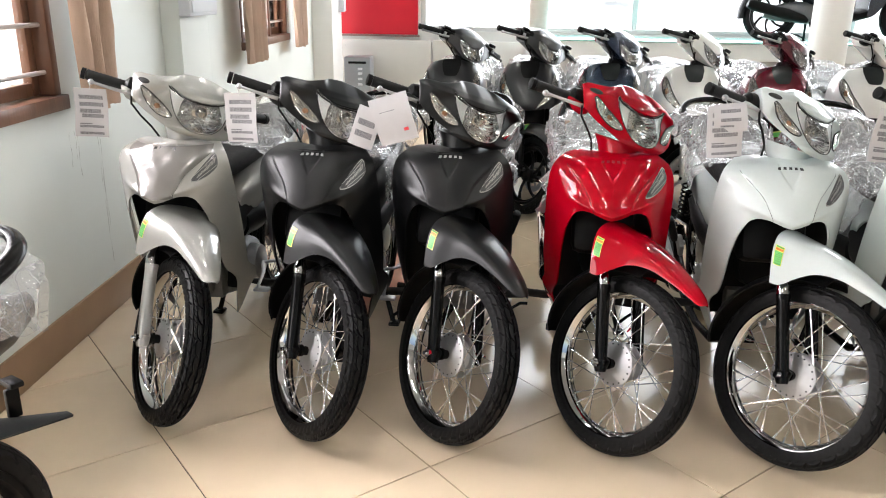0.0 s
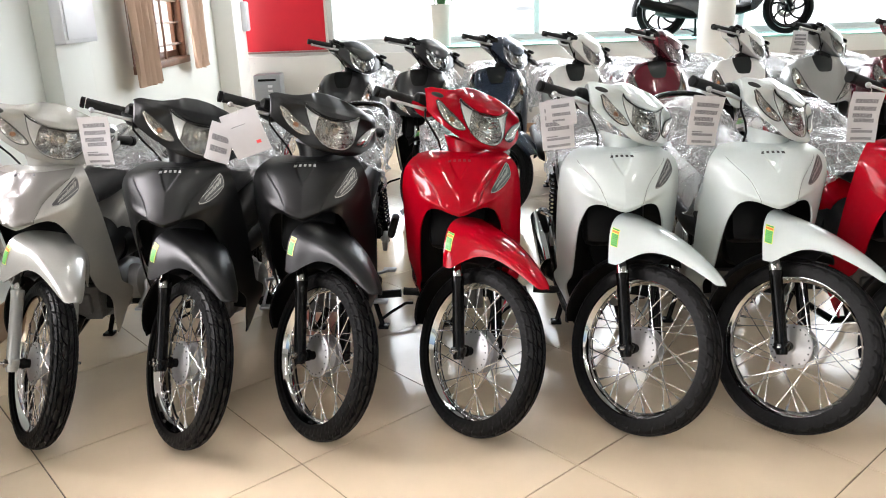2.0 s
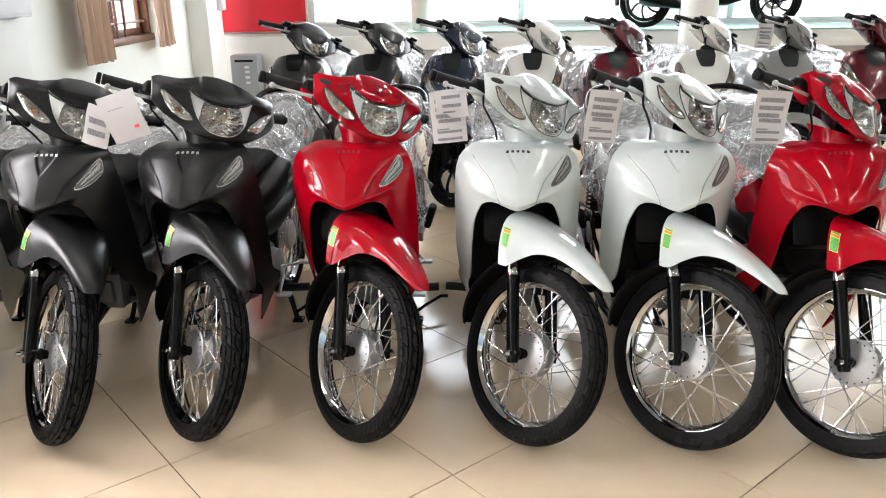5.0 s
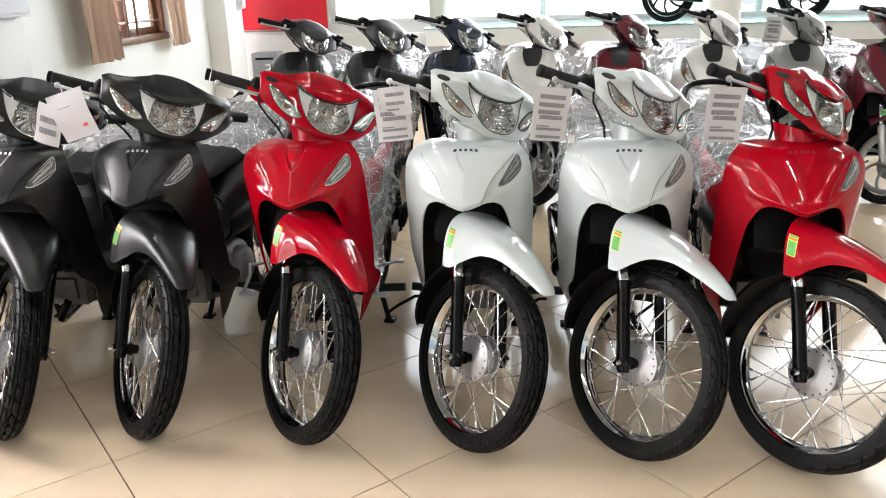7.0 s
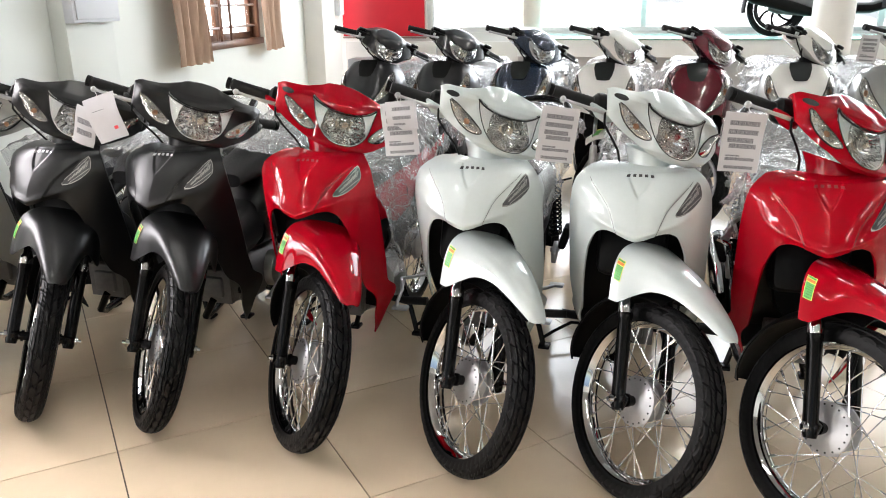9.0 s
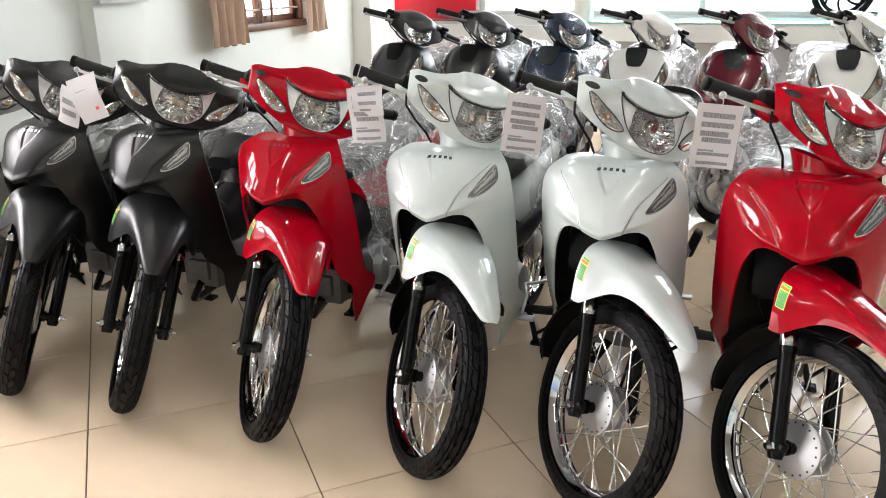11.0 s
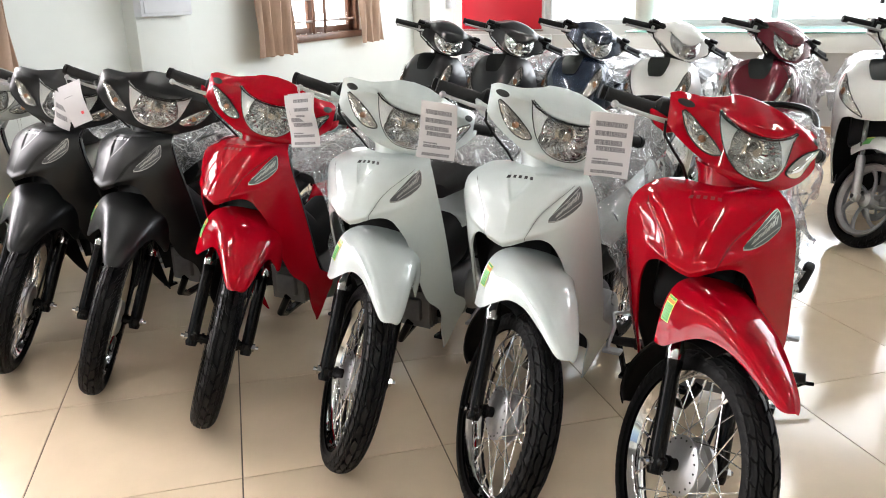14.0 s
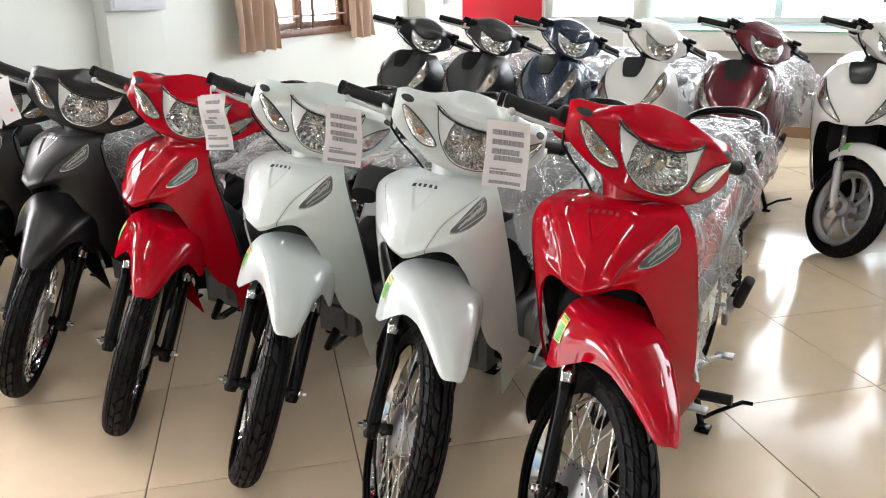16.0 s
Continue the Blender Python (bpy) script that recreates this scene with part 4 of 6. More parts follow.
for j in range(19):
    a = radians(88 - j * 5.3)
    r = 0.312 + 0.01 * (j / 18)
    w = (0.07 + 0.012 * math.sin(math.pi * j / 18)) * math.sqrt(max(0.05, 1 - (j / 18.6) ** 8))
    row = []
    for i in range(13):
        u = 2 * i / 12 - 1
        rr = r - 0.03 * abs(u) ** 3
        row.append((w * u, rr * math.cos(a), AXLE_Z + rr * math.sin(a)))
    rows.append(row)
kit.add("rear_mudguard_lower", turned(sheet(rows, 0.004)), "plastic", fender, "black plastic splash guard")

# wheels
R_TYRE, R_RIM = 0.277, 0.222


def tyre_bm(r, w, seg=64, blocks=34):
    bm = bmesh.new()
    h = r - R_RIM * r / R_TYRE
    prof = []
    for k in range(15):
        a = math.pi * (k / 14)
        prof.append((r - h + (h - 0.011) * math.sin(a) ** 0.7, -w / 2 * math.cos(a) * (1.0 if 0.1 < k / 14 < 0.9 else 0.8)))
    lathe(bm, prof, seg)
    # long curved tread blocks parted by narrow grooves, and short ones on the shoulders
    for side in (-1, 1):
        for k in range(blocks):
            for a0, a1, start, wide, bow in ((0.035, 0.2, 0.0, 0.86, 1.0), (0.32, 0.43, 0.1, 0.25, 0.0), (0.32, 0.43, 0.43, 0.25, 0.0), (0.32, 0.43, 0.76, 0.25, 0.0), (0.52, 0.69, 0.35, 0.84, -1.0), (0.75, 0.87, 0.2, 0.36, 0.1), (0.75, 0.87, 0.7, 0.36, 0.1)):
                n = 5 if wide > 0.5 else 3
                edge = []
                for b in range(n):
                    edge.append((a0 + 0.03 * bow * math.sin(math.pi * b / (n - 1)), b / (n - 1), 0.0))
                edge += [(a1 + 0.07 * bow * math.sin(math.pi * b / (n - 1)), b / (n - 1), 1.0) for b in range(n - 1, -1, -1)]
                loops = []
                for lift in (0.0, 1.0):
                    loop = []
                    for u, b, far in edge:
                        ang = 2 * math.pi * (k + start + b * wide + 0.25 * far + (0.5 if side > 0 else 0)) / blocks
                        phi = u * math.pi / 2
                        rr = r - h + (h - 0.004) * math.cos(phi) ** 0.7 + (0.004 if lift else -0.007)
                        loop.append(bm.verts.new((side * w / 2 * math.sin(phi) * (1.02 if lift else 1.0), rr * math.sin(ang), rr * math.cos(ang))))
                    loops.append(loop)
                low, high = loops
                for b in range(n - 1):
                    bm.faces.new((high[b], high[b + 1], high[-b - 2], high[-b - 1]))
                for e in range(2 * n):
                    bm.faces.new((low[e], low[(e + 1) % (2 * n)], high[(e + 1) % (2 * n)], high[e]))
    return bm


def rim_bm(r, w=0.044, seg=64):
    bm = bmesh.new()
    lathe(bm, [(r + 0.006, -w / 2), (r + 0.007, -w / 2 - 0.003), (r - 0.002, -w / 2 - 0.003), (r - 0.008, -w / 2 + 0.004), (r - 0.014, -w / 2 + 0.012), (r - 0.017, -0.004), (r - 0.017, 0.004),
               (r - 0.014, w / 2 - 0.012), (r - 0.008, w / 2 - 0.004), (r - 0.002, w / 2 + 0.003), (r + 0.007, w / 2 + 0.003), (r + 0.006, w / 2)], seg, None, "x", True)
    return bm


def hub_bm(seg=36):
    bm = bmesh.new()
    lathe(bm, [(0.0, -0.034), (0.03, -0.036), (0.04, -0.03), (0.064, -0.027), (0.07, -0.024), (0.07, -0.019), (0.052, -0.016), (0.05, 0.0), (0.056, 0.014), (0.07, 0.017),
               (0.07, 0.022), (0.064, 0.026), (0.062, 0.034), (0.05, 0.04), (0.0, 0.042)], seg)
    return bm


AX = Matrix.Translation((0, 0, AXLE_Z))
TYRE = mesh_of("tyre", tyre_bm(R_TYRE, 0.08))
RIM = mesh_of("rim", rim_bm(R_RIM))
HUB = mesh_of("front_wheel", hub_bm())
bm = bmesh.new()
tube(bm, [(0, 0, 0), (0, 0, 0.168)], 0.0017, 6)
tube(bm, [(0, 0, 0.15), (0, 0, 0.169)], 0.004, 6)
SPOKE = mesh_of("spoke", bm)


def spoke_pose(k, n=36):
    side = -1 if k % 2 else 1
    cross = 1 if (k // 2) % 2 else -1
    a_rim = 2 * math.pi * (k + 0.5) / n
    a_hub = a_rim + cross * radians(62)
    p = Vector((side * 0.021, 0.064 * math.sin(a_hub), 0.064 * math.cos(a_hub)))
    q = Vector((side * 0.004, (R_RIM - 0.015) * math.sin(a_rim), (R_RIM - 0.015) * math.cos(a_rim)))
    d = q - p
    return Matrix.Translation(p) @ d.to_track_quat("Z", "Y").to_matrix().to_4x4() @ Matrix.Diagonal((1, 1, d.length / 0.168, 1))


holes = bmesh.new()
for k in range(18):
    a = 2 * math.pi * (k + 0.5) / 18
    lathe(holes, [(0.0, -0.0285), (0.0028, -0.0285), (0.0028, -0.025)], 6, pose(0, 0.0615 * math.sin(a), 0.0615 * math.cos(a)))
wheel = kit.add("front_wheel", HUB, "alu", None, "spoked wheel with a drum brake hub", STEER @ AX)
kit.add("tyre", TYRE, "rubber", wheel, "new black tyre with slanted tread blocks")
kit.add("rim", RIM, "chrome", wheel, "chromed rim")
kit.add("spoke_holes", holes, "gap", wheel, "ring of dark holes in the hub")
for k in range(36):
    kit.add("spoke", SPOKE, "spoke", wheel, "", spoke_pose(k))
bm = bmesh.new()
tube(bm, [(0.03, 0.02, AXLE_Z - 0.075), (0.045, 0.0, AXLE_Z - 0.05), (0.05, 0.03, AXLE_Z + 0.04), (0.06, 0.07, AXLE_Z + 0.2), (0.05, 0.14, AXLE_Z + 0.35)], 0.004, 8)
kit.add("brake_cable", turned(bm), "plastic", None, "thin black cable")
rear = kit.add("rear_wheel", HUB, "alu", None, "spoked rear wheel", Matrix.Translation((0, 1.224, AXLE_Z)))
kit.add("tyre", TYRE, "rubber", rear)
kit.add("rim", RIM, "chrome", rear)
for k in range(0, 36):
    kit.add("spoke", SPOKE, "spoke", rear, "", spoke_pose(k))

# rear body of the motorcycle


def loft(sections, n=20, power=2.4, caps=True):
    """Rounded hull along y: sections of (y, z_low, z_high, half_width_low, half_width_high)."""
    bm = bmesh.new()
    rows = []
    for y, z0, z1, w0, w1 in sections:
        row = []
        for k in range(n):
            a = 2 * math.pi * k / n
            c, s = math.cos(a), math.sin(a)
            u, v = math.copysign(abs(c) ** (2 / power), c), math.copysign(abs(s) ** (2 / power), s)
            row.append((u * (w0 + (w1 - w0) * (v + 1) / 2), y, (z0 + z1) / 2 + v * (z1 - z0) / 2))
        rows.append(row)
    vs = grid(bm, rows, True)
    if caps:
        fan(bm, vs[0], True)
        fan(bm, vs[-1])
    return bm


kit.add("centre_cover", loft([(0.36, 0.42, 0.78, 0.075, 0.075), (0.45, 0.4, 0.66, 0.08, 0.075), (0.55, 0.38, 0.56, 0.085, 0.07), (0.66, 0.4, 0.6, 0.09, 0.08), (0.78, 0.45, 0.7, 0.1, 0.1)]), "grey_plastic", None, "dark grey step-through cover")
tail = kit.add("rear_cowl", loft([(0.66, 0.5, 0.6, 0.07, 0.08), (0.76, 0.48, 0.69, 0.115, 0.12), (0.9, 0.5, 0.72, 0.125, 0.125), (1.1, 0.56, 0.745, 0.12, 0.12), (1.3, 0.62, 0.77, 0.1, 0.1), (1.46, 0.68, 0.78, 0.06, 0.06), (1.52, 0.72, 0.775, 0.025, 0.03)], 24), "paint", None)
kit.add("lower_side_cover", loft([(0.68, 0.4, 0.54, 0.09, 0.1), (0.8, 0.4, 0.56, 0.122, 0.124), (0.95, 0.44, 0.56, 0.127, 0.13), (1.1, 0.5, 0.58, 0.12, 0.123)], 20), "grey_plastic", None)
for side in (1, -1):
    bm = bmesh.new()
    rows = []
    for j in range(4):
        z = 0.575 + 0.022 * j
        rows.append([(side * (0.1285 + 0.002 * math.sin(j)), y, z + (y - 0.9) * 0.22) for y in np.linspace(0.86 + 0.02 * j, 1.1, 8)])
    grid(bm, rows)
    kit.add("rear_decal", bm, "decal_dark", tail, "dark slanted decal")
kit.add("seat", loft([(0.6, 0.66, 0.71, 0.05, 0.05), (0.68, 0.67, 0.76, 0.09, 0.085), (0.85, 0.7, 0.785, 0.125, 0.11), (1.02, 0.72, 0.79, 0.13, 0.115), (1.1, 0.735, 0.835, 0.125, 0.11), (1.28, 0.76, 0.865, 0.115, 0.1), (1.4, 0.77, 0.86, 0.08, 0.07)], 24, 2.8), "seat", None, "black vinyl seat")
bm = bmesh.new()
rail = [(0.125, 1.1, 0.755), (0.145, 1.2, 0.8), (0.14, 1.36, 0.855), (0.105, 1.46, 0.895), (0.0, 1.5, 0.908), (-0.105, 1.46, 0.895), (-0.14, 1.36, 0.855), (-0.145, 1.2, 0.8), (-0.125, 1.1, 0.755)]
axes = [curve(range(9), [p[k] for p in rail]) for k in range(3)]
tube(bm, [tuple(f(t) for f in axes) for t in np.linspace(0, 8, 41)], 0.013, 10, flat=1.4)
kit.add("grab_rail", bm, "black_metal", None, "black grab rail round the seat")
bm = bmesh.new()
box(bm, (0.14, 0.05, 0.07), pose(0, 1.5, 0.71, -25), 0.015)
kit.add("tail_lamp", bm, "red", None, "red tail lamp")
rows = []
for j in range(15):
    a = radians(100 - j * 8)
    rows.append([(0.075 * u, 1.224 + (0.33 - 0.03 * abs(u) ** 3) * math.cos(a), AXLE_Z + (0.33 - 0.03 * abs(u) ** 3) * math.sin(a)) for u in np.linspace(-1, 1, 9)])
kit.add("rear_mudguard", sheet(rows, 0.004), "plastic", None, "black rear mudguard")
for side in (1, -1):
    a, b = Vector((side * 0.125, 1.2, 0.3)), Vector((side * 0.125, 1.08, 0.62))
    d = b - a
    bm = bmesh.new()
    tube(bm, [a, a + d * 0.3, a + d * 0.31, a + d], [0.017, 0.017, 0.009, 0.009], 12)
    sh = kit.add("rear_shock", bm, "black_metal", None, "black coil-over shock absorber")
    e1 = d.normalized().orthogonal().normalized()
    e2 = d.normalized().cross(e1)
    bm = bmesh.new()
    tube(bm, [a + d * (0.25 + 0.68 * i / 120) + (e1 * math.cos(i * 0.55) + e2 * math.sin(i * 0.55)) * 0.026 for i in range(121)], 0.0045, 6)
    kit.add("spring", bm, "black_metal", sh)
# engine, exhaust, stand, pegs
eng = kit.add("engine", loft([(0.48, 0.26, 0.36, 0.05, 0.05), (0.54, 0.22, 0.4, 0.075, 0.07), (0.62, 0.2, 0.41, 0.085, 0.08), (0.78, 0.2, 0.4, 0.095, 0.085), (0.88, 0.22, 0.36, 0.07, 0.06)], 18, 3.0), "engine", None, "dark grey engine block")
for side in (1, -1):
    bm = bmesh.new()
    lathe(bm, [(0.0, 0.125), (0.05, 0.124), (0.068, 0.115), (0.075, 0.09), (0.075, 0.06)], 26, Matrix.Translation((0, 0.73, 0.3)) @ Matrix.Diagonal((side, 1, 1, 1)))
    kit.add("crankcase_cover", bm, "alu", eng, "silver crankcase cover")
bm = bmesh.new()
box(bm, (0.09, 0.12, 0.08), pose(0, 0.47, 0.32), 0.01)
kit.add("cylinder", bm, "engine", eng)
bm = bmesh.new()
box(bm, (0.15, 0.006, 0.13), None, 0.002, 1)
FIN = mesh_of("cooling_fin", bm)
for i in range(7):
    kit.add("cooling_fin", FIN, "engine", eng, "", pose(0, 0.43 + i * 0.014, 0.32))
bm = bmesh.new()
tube(bm, [(0.0, 0.42, 0.27), (-0.04, 0.42, 0.2), (-0.09, 0.5, 0.16), (-0.12, 0.65, 0.16), (-0.135, 0.8, 0.18), (-0.145, 0.92, 0.21)], 0.014, 12)
ex = kit.add("exhaust_pipe", bm, "black_metal", None, "exhaust with a chromed heat shield")
bm = bmesh.new()
tube(bm, [(-0.145, 0.9, 0.2), (-0.15, 0.93, 0.21), (-0.155, 1.1, 0.255), (-0.165, 1.42, 0.34), (-0.166, 1.45, 0.347)], [0.02, 0.036, 0.045, 0.045, 0.03], 16)
kit.add("muffler", bm, "black_metal", ex)
rows = [[(-0.155 - 0.052 * math.sin(a) - 0.02 * t, 0.96 + t * 0.42 - 0.01, 0.222 + 0.115 * t + 0.052 * math.cos(a)) for a in np.linspace(0.1, 2.6, 9)] for t in np.linspace(0, 1, 9)]
kit.add("heat_shield", sheet(rows, 0.003), "chrome", ex, "chromed heat shield")
bm = bmesh.new()
for side in (1, -1):
    tube(bm, [(side * 0.05, 0.9, 0.24), (side * 0.11, 0.87, 0.11), (side * 0.135, 0.86, 0.02)], 0.011, 8)
    box(bm, (0.045, 0.05, 0.014), pose(side * 0.14, 0.865, 0.009), 0.004)
tube(bm, [(-0.09, 0.88, 0.15), (0.09, 0.88, 0.15)], 0.009, 8)
tube(bm, [(0.13, 0.865, 0.04), (0.17, 0.9, 0.06), (0.23, 0.97, 0.075), (0.26, 0.98, 0.072)], 0.007, 8)
kit.add("centre_stand", bm, "black_metal", None, "black centre stand")
for side in (1, -1):
    bm = bmesh.new()
    tube(bm, [(side * 0.09, 0.66, 0.24), (side * 0.17, 0.66, 0.235), (side * 0.25, 0.66, 0.24)], [0.01, 0.016, 0.016], 10)
    kit.add("foot_peg", bm, "grip", None, "rubber foot peg")
    bm = bmesh.new()
    tube(bm, [(side * 0.13, 1.03, 0.36), (side * 0.16, 1.02, 0.37)], 0.012, 8)
    box(bm, (0.02, 0.09, 0.05), pose(side * 0.15, 1.0, 0.36, 20), 0.006)
    pp = kit.add("peg_bracket", bm, "alu", None, "cast peg bracket")
    bm = bmesh.new()
    box(bm, (0.034, 0.05, 0.11), pose(side * 0.185, 1.03, 0.42, 15, side * 18), 0.012)
    kit.add("folded_peg", bm, "grip", pp)
bm = bmesh.new()
tube(bm, [(0.125, 0.72, 0.3), (0.15, 0.66, 0.28), (0.16, 0.57, 0.26), (0.165, 0.55, 0.25)], 0.007, 8)
box(bm, (0.06, 0.035, 0.012), pose(0.18, 0.55, 0.25), 0.004)
tube(bm, [(0.125, 0.72, 0.3), (0.15, 0.8, 0.28), (0.17, 0.86, 0.27)], 0.007, 8)
box(bm, (0.055, 0.035, 0.012), pose(0.18, 0.87, 0.27), 0.004)
kit.add("gear_pedal", bm, "alu", None, "bright gear pedal")
bm = bmesh.new()
tube(bm, [(-0.125, 0.75, 0.32), (-0.15, 0.8, 0.4), (-0.17, 0.82, 0.5), (-0.21, 0.82, 0.52)], 0.008, 8)
kit.add("kick_lever", bm, "chrome", None, "chromed kick lever")

# crumpled protective film over the seat


def film_bm(y0, y1, z_top, half_w, hang, seed, n=72, rough=0.022, left=0.0):
    """Thin film draped over a seat; it hangs by so much at the sides, and further by left at the front of the machine's left side."""
    off = Vector((seed * 7.3, seed * 3.1, seed * 1.7))
    rows = []
    for j in range(n + 1):
        v = j / n
        y = y0 + (y1 - y0) * v
        zt = z_top(y)
        row = []
        for i in range(n + 1):
            u = 2 * i / n - 1
            a = u * 1.75
            edge = max(0.0, abs(u) - 0.45) / 0.55
            x = half_w * (1.08 * math.sin(min(abs(a), 1.4)) + 0.1 * edge) * (1 if u > 0 else -1)
            fall = hang * (0.75 + 0.5 * noise.noise(Vector((y * 5, 3.0 * math.copysign(1, u), seed)))) + (left * ease(1.3 - 2.2 * v) if u > 0 else 0.0)
            z = zt + 0.012 - 0.05 * (abs(u) * 1.3) ** 2.2 - fall * edge ** 1.2
            p = Vector((x, y, z))
            w = Vector((p.x * 0.9 + 0.5 * p.y, p.y * 0.35 - 0.25 * p.x, p.z * 0.35))
            pleat = 1 - abs(noise.noise(w * 17 + off)) * 2
            k = noise.noise(p * 7 + off) * rough * 1.5 + max(0.0, pleat) ** 3 * rough * 0.8 + abs(noise.noise(w * 48 - off)) * rough * 0.35
            q = Vector((math.copysign(1, u) * min(1, abs(u) * 1.4), 0.25 * noise.noise(p * 9 - off), 0.7))
            row.append(p + q * (0.01 + k * (0.7 + edge)))
        rows.append(row)
    bm = bmesh.new()
    grid(bm, rows)
    return bm


seat_top = curve([0.55, 0.68, 0.85, 1.02, 1.12, 1.28, 1.45], [0.72, 0.76, 0.785, 0.8, 0.845, 0.875, 0.865])
FILMS = [mesh_of("seat_film", film_bm(y0, 1.5, seat_top, 0.135, h, k, left=d), 60) for k, y0, h, d in ((1, 0.72, 0.08, 0.0), (2, 0.66, 0.05, 0.05), (3, 0.48, 0.1, 0.2), (4, 0.5, 0.12, 0.14))]

# ---- the front row of motorcycles ----
ROW = [("silver", (-0.942, 2.18), "silver-grey", 0), ("matt_black", (-0.443, 2.157), "matt black", 1), ("matt_black", (0.001, 2.188), "matt black", 0), ("red", (0.517, 2.19), "glossy red", 2),
       ("white", (1.052, 2.179), "pearl white", 1), ("white", (1.54, 2.166), "pearl white", 3), ("red", (2.023, 2.131), "glossy red", 2)]
NUT = STEER @ Vector((-0.1, 0, AXLE_Z))
SIZE = 1.015
CAMBER = math.asin(math.sin(RAKE) * math.sin(radians(45)))
GROUND_LIFT = R_TYRE * math.cos(CAMBER) + 0.01 * math.sin(CAMBER) - (STEER @ Vector((0, 0, AXLE_Z))).z
TURNS = [-1.5] + [-2.3] * 6
BIKES = []
rows = []
for j in range(19):
    z = 0.866 - 0.152 * j / 18
    e = seam_a(z)
    rows.append([shield(e * u, z) + Vector((0, -0.0022, 0.0005)) for u in np.linspace(-1, 1, 21)])
bm = bmesh.new()
grid(bm, rows)
CENTRE_PANEL = mesh_of("centre_panel", bm)
for i, (paint, (ax, ay), words, film) in enumerate(ROW):
    turn = Matrix.Rotation(radians(TURNS[i]), 4, "Z")
    at = Vector((ax, ay - ((NUT.z + GROUND_LIFT) * SIZE - 0.29) * 2.08, 0)) - turn @ Vector((NUT.x, NUT.y, 0)) * SIZE
    m = Matrix.Translation((at.x, at.y, GROUND_LIFT * SIZE)) @ turn @ Matrix.Scale(SIZE, 4)
    colours = {"paint": paint, "fork": "fork_silver" if paint == "silver" else "black_metal", "emblem": {"matt_black": "emblem_light", "red": "emblem_red"}.get(paint, "emblem_dark")}
    BIKES.append(m)
    kit.lay("motorcycle", m, colours, words + " underbone motorcycle with spoked wheels and a film-wrapped seat", "motorcycle", "motorcycles in the front row")
    if paint == "silver":
        for ob in bpy.data.objects:
            if ob.parent and ob.name.startswith("front_cover") and ob.parent.matrix_basis == m:
                put("centre_panel", CENTRE_PANEL, "grey_panel", ob, None, "darker grey centre panel")
    f = tagged(put("seat_film", FILMS[film], "film", None, m), "crumpled clear plastic film over the motorcycle seat", "plastic film", "films over the seats")
    f.visible_shadow = False

# ---- paper tags on the brake levers ----


def paper_tag(m, w, h, label, bars, seed, stamp=False):
    rnd = random.Random(seed)
    root = empty("paper_tag", m, label, "tag", "tags on the brake levers")
    rows = []
    for j in range(7):
        z = -0.012 - h * j / 6
        rows.append([(w * (i / 6 - 0.5), 0.012 * math.sin(i / 6 * 2.4 + seed) * (j / 6) + 0.006 * math.sin(j * 0.8 + seed), z) for i in range(7)])
    part("sheet", sheet(rows, 0.0008), "paper", root)

    def yy(x, z):
        i, j = (x / w + 0.5) * 6, (-0.012 - z) / h * 6
        return 0.012 * math.sin(i / 6 * 2.4 + seed) * (j / 6) + 0.006 * math.sin(j * 0.8 + seed)
    for z0, hh, x0, x1 in bars:
        bm = bmesh.new()
        z = -0.012 - h * z0
        xs = np.linspace(w * (x0 - 0.5), w * (x1 - 0.5), 9)
        grid(bm, [[(x, yy(x, z) - 0.0016, z) for x in xs], [(x, yy(x, z - hh) - 0.0016, z - hh) for x in xs]])
        part("printed_bar", bm, "print", root)
    if stamp:
        bm = bmesh.new()
        grid(bm, [[(x, yy(x, -h * 0.8) - 0.002, -h * 0.8) for x in (w * 0.2, w * 0.32)], [(x, yy(x, -h * 0.87) - 0.002, -h * 0.87) for x in (w * 0.2, w * 0.32)]])
        part("stamp", bm, "stamp", root, "small red stamp")
    bm = bmesh.new()
    tube(bm, [(0, 0.0, 0.004), (0.004, -0.004, -0.006), (0.0, -0.003, -0.02)], 0.0012, 6)
    part("thread", bm, "thread", root)
    return root


BARS = [(0.14, 0.013, 0.14, 0.86), (0.29, 0.013, 0.14, 0.86), (0.43, 0.013, 0.14, 0.78), (0.53, 0.012, 0.2, 0.86), (0.72, 0.004, 0.14, 0.5), (0.76, 0.008, 0.14, 0.86), (0.9, 0.008, 0.14, 0.86)]
for i, tw, lean in ((0, 8, 3), (1, -4, -2), (4, -3, -5), (5, 6, 7), (6, 4, 4)):
    p = BIKES[i] @ LEVER_END
    paper_tag(pose(p.x, p.y - 0.012, p.z - 0.008, 0, lean, tw), 0.105, 0.157, "white printed paper tag hanging from the brake lever", BARS, i)
p = BIKES[4] @ LEVER_END
paper_tag(pose(p.x + 0.012, p.y - 0.022, p.z - 0.002, 0, -6, 4), 0.095, 0.085, "short white printed paper tag over a longer one", [(0.2, 0.01, 0.2, 0.8), (0.5, 0.01, 0.2, 0.8), (0.75, 0.006, 0.2, 0.6)], 2)
p = BIKES[2] @ LEVER_END
paper_tag(pose(p.x + 0.02, p.y - 0.02, p.z - 0.008, 0, -17, 2), 0.125, 0.15, "blank white paper tag with a small red stamp", [(0.3, 0.002, 0.2, 0.6)], 9, True)
paper_tag(pose(p.x - 0.02, p.y - 0.01, p.z - 0.05, 0, 20, -4), 0.08, 0.13, "white printed paper tag behind a blank one", [(0.3, 0.02, 0.15, 0.85), (0.6, 0.02, 0.15, 0.85)], 4)

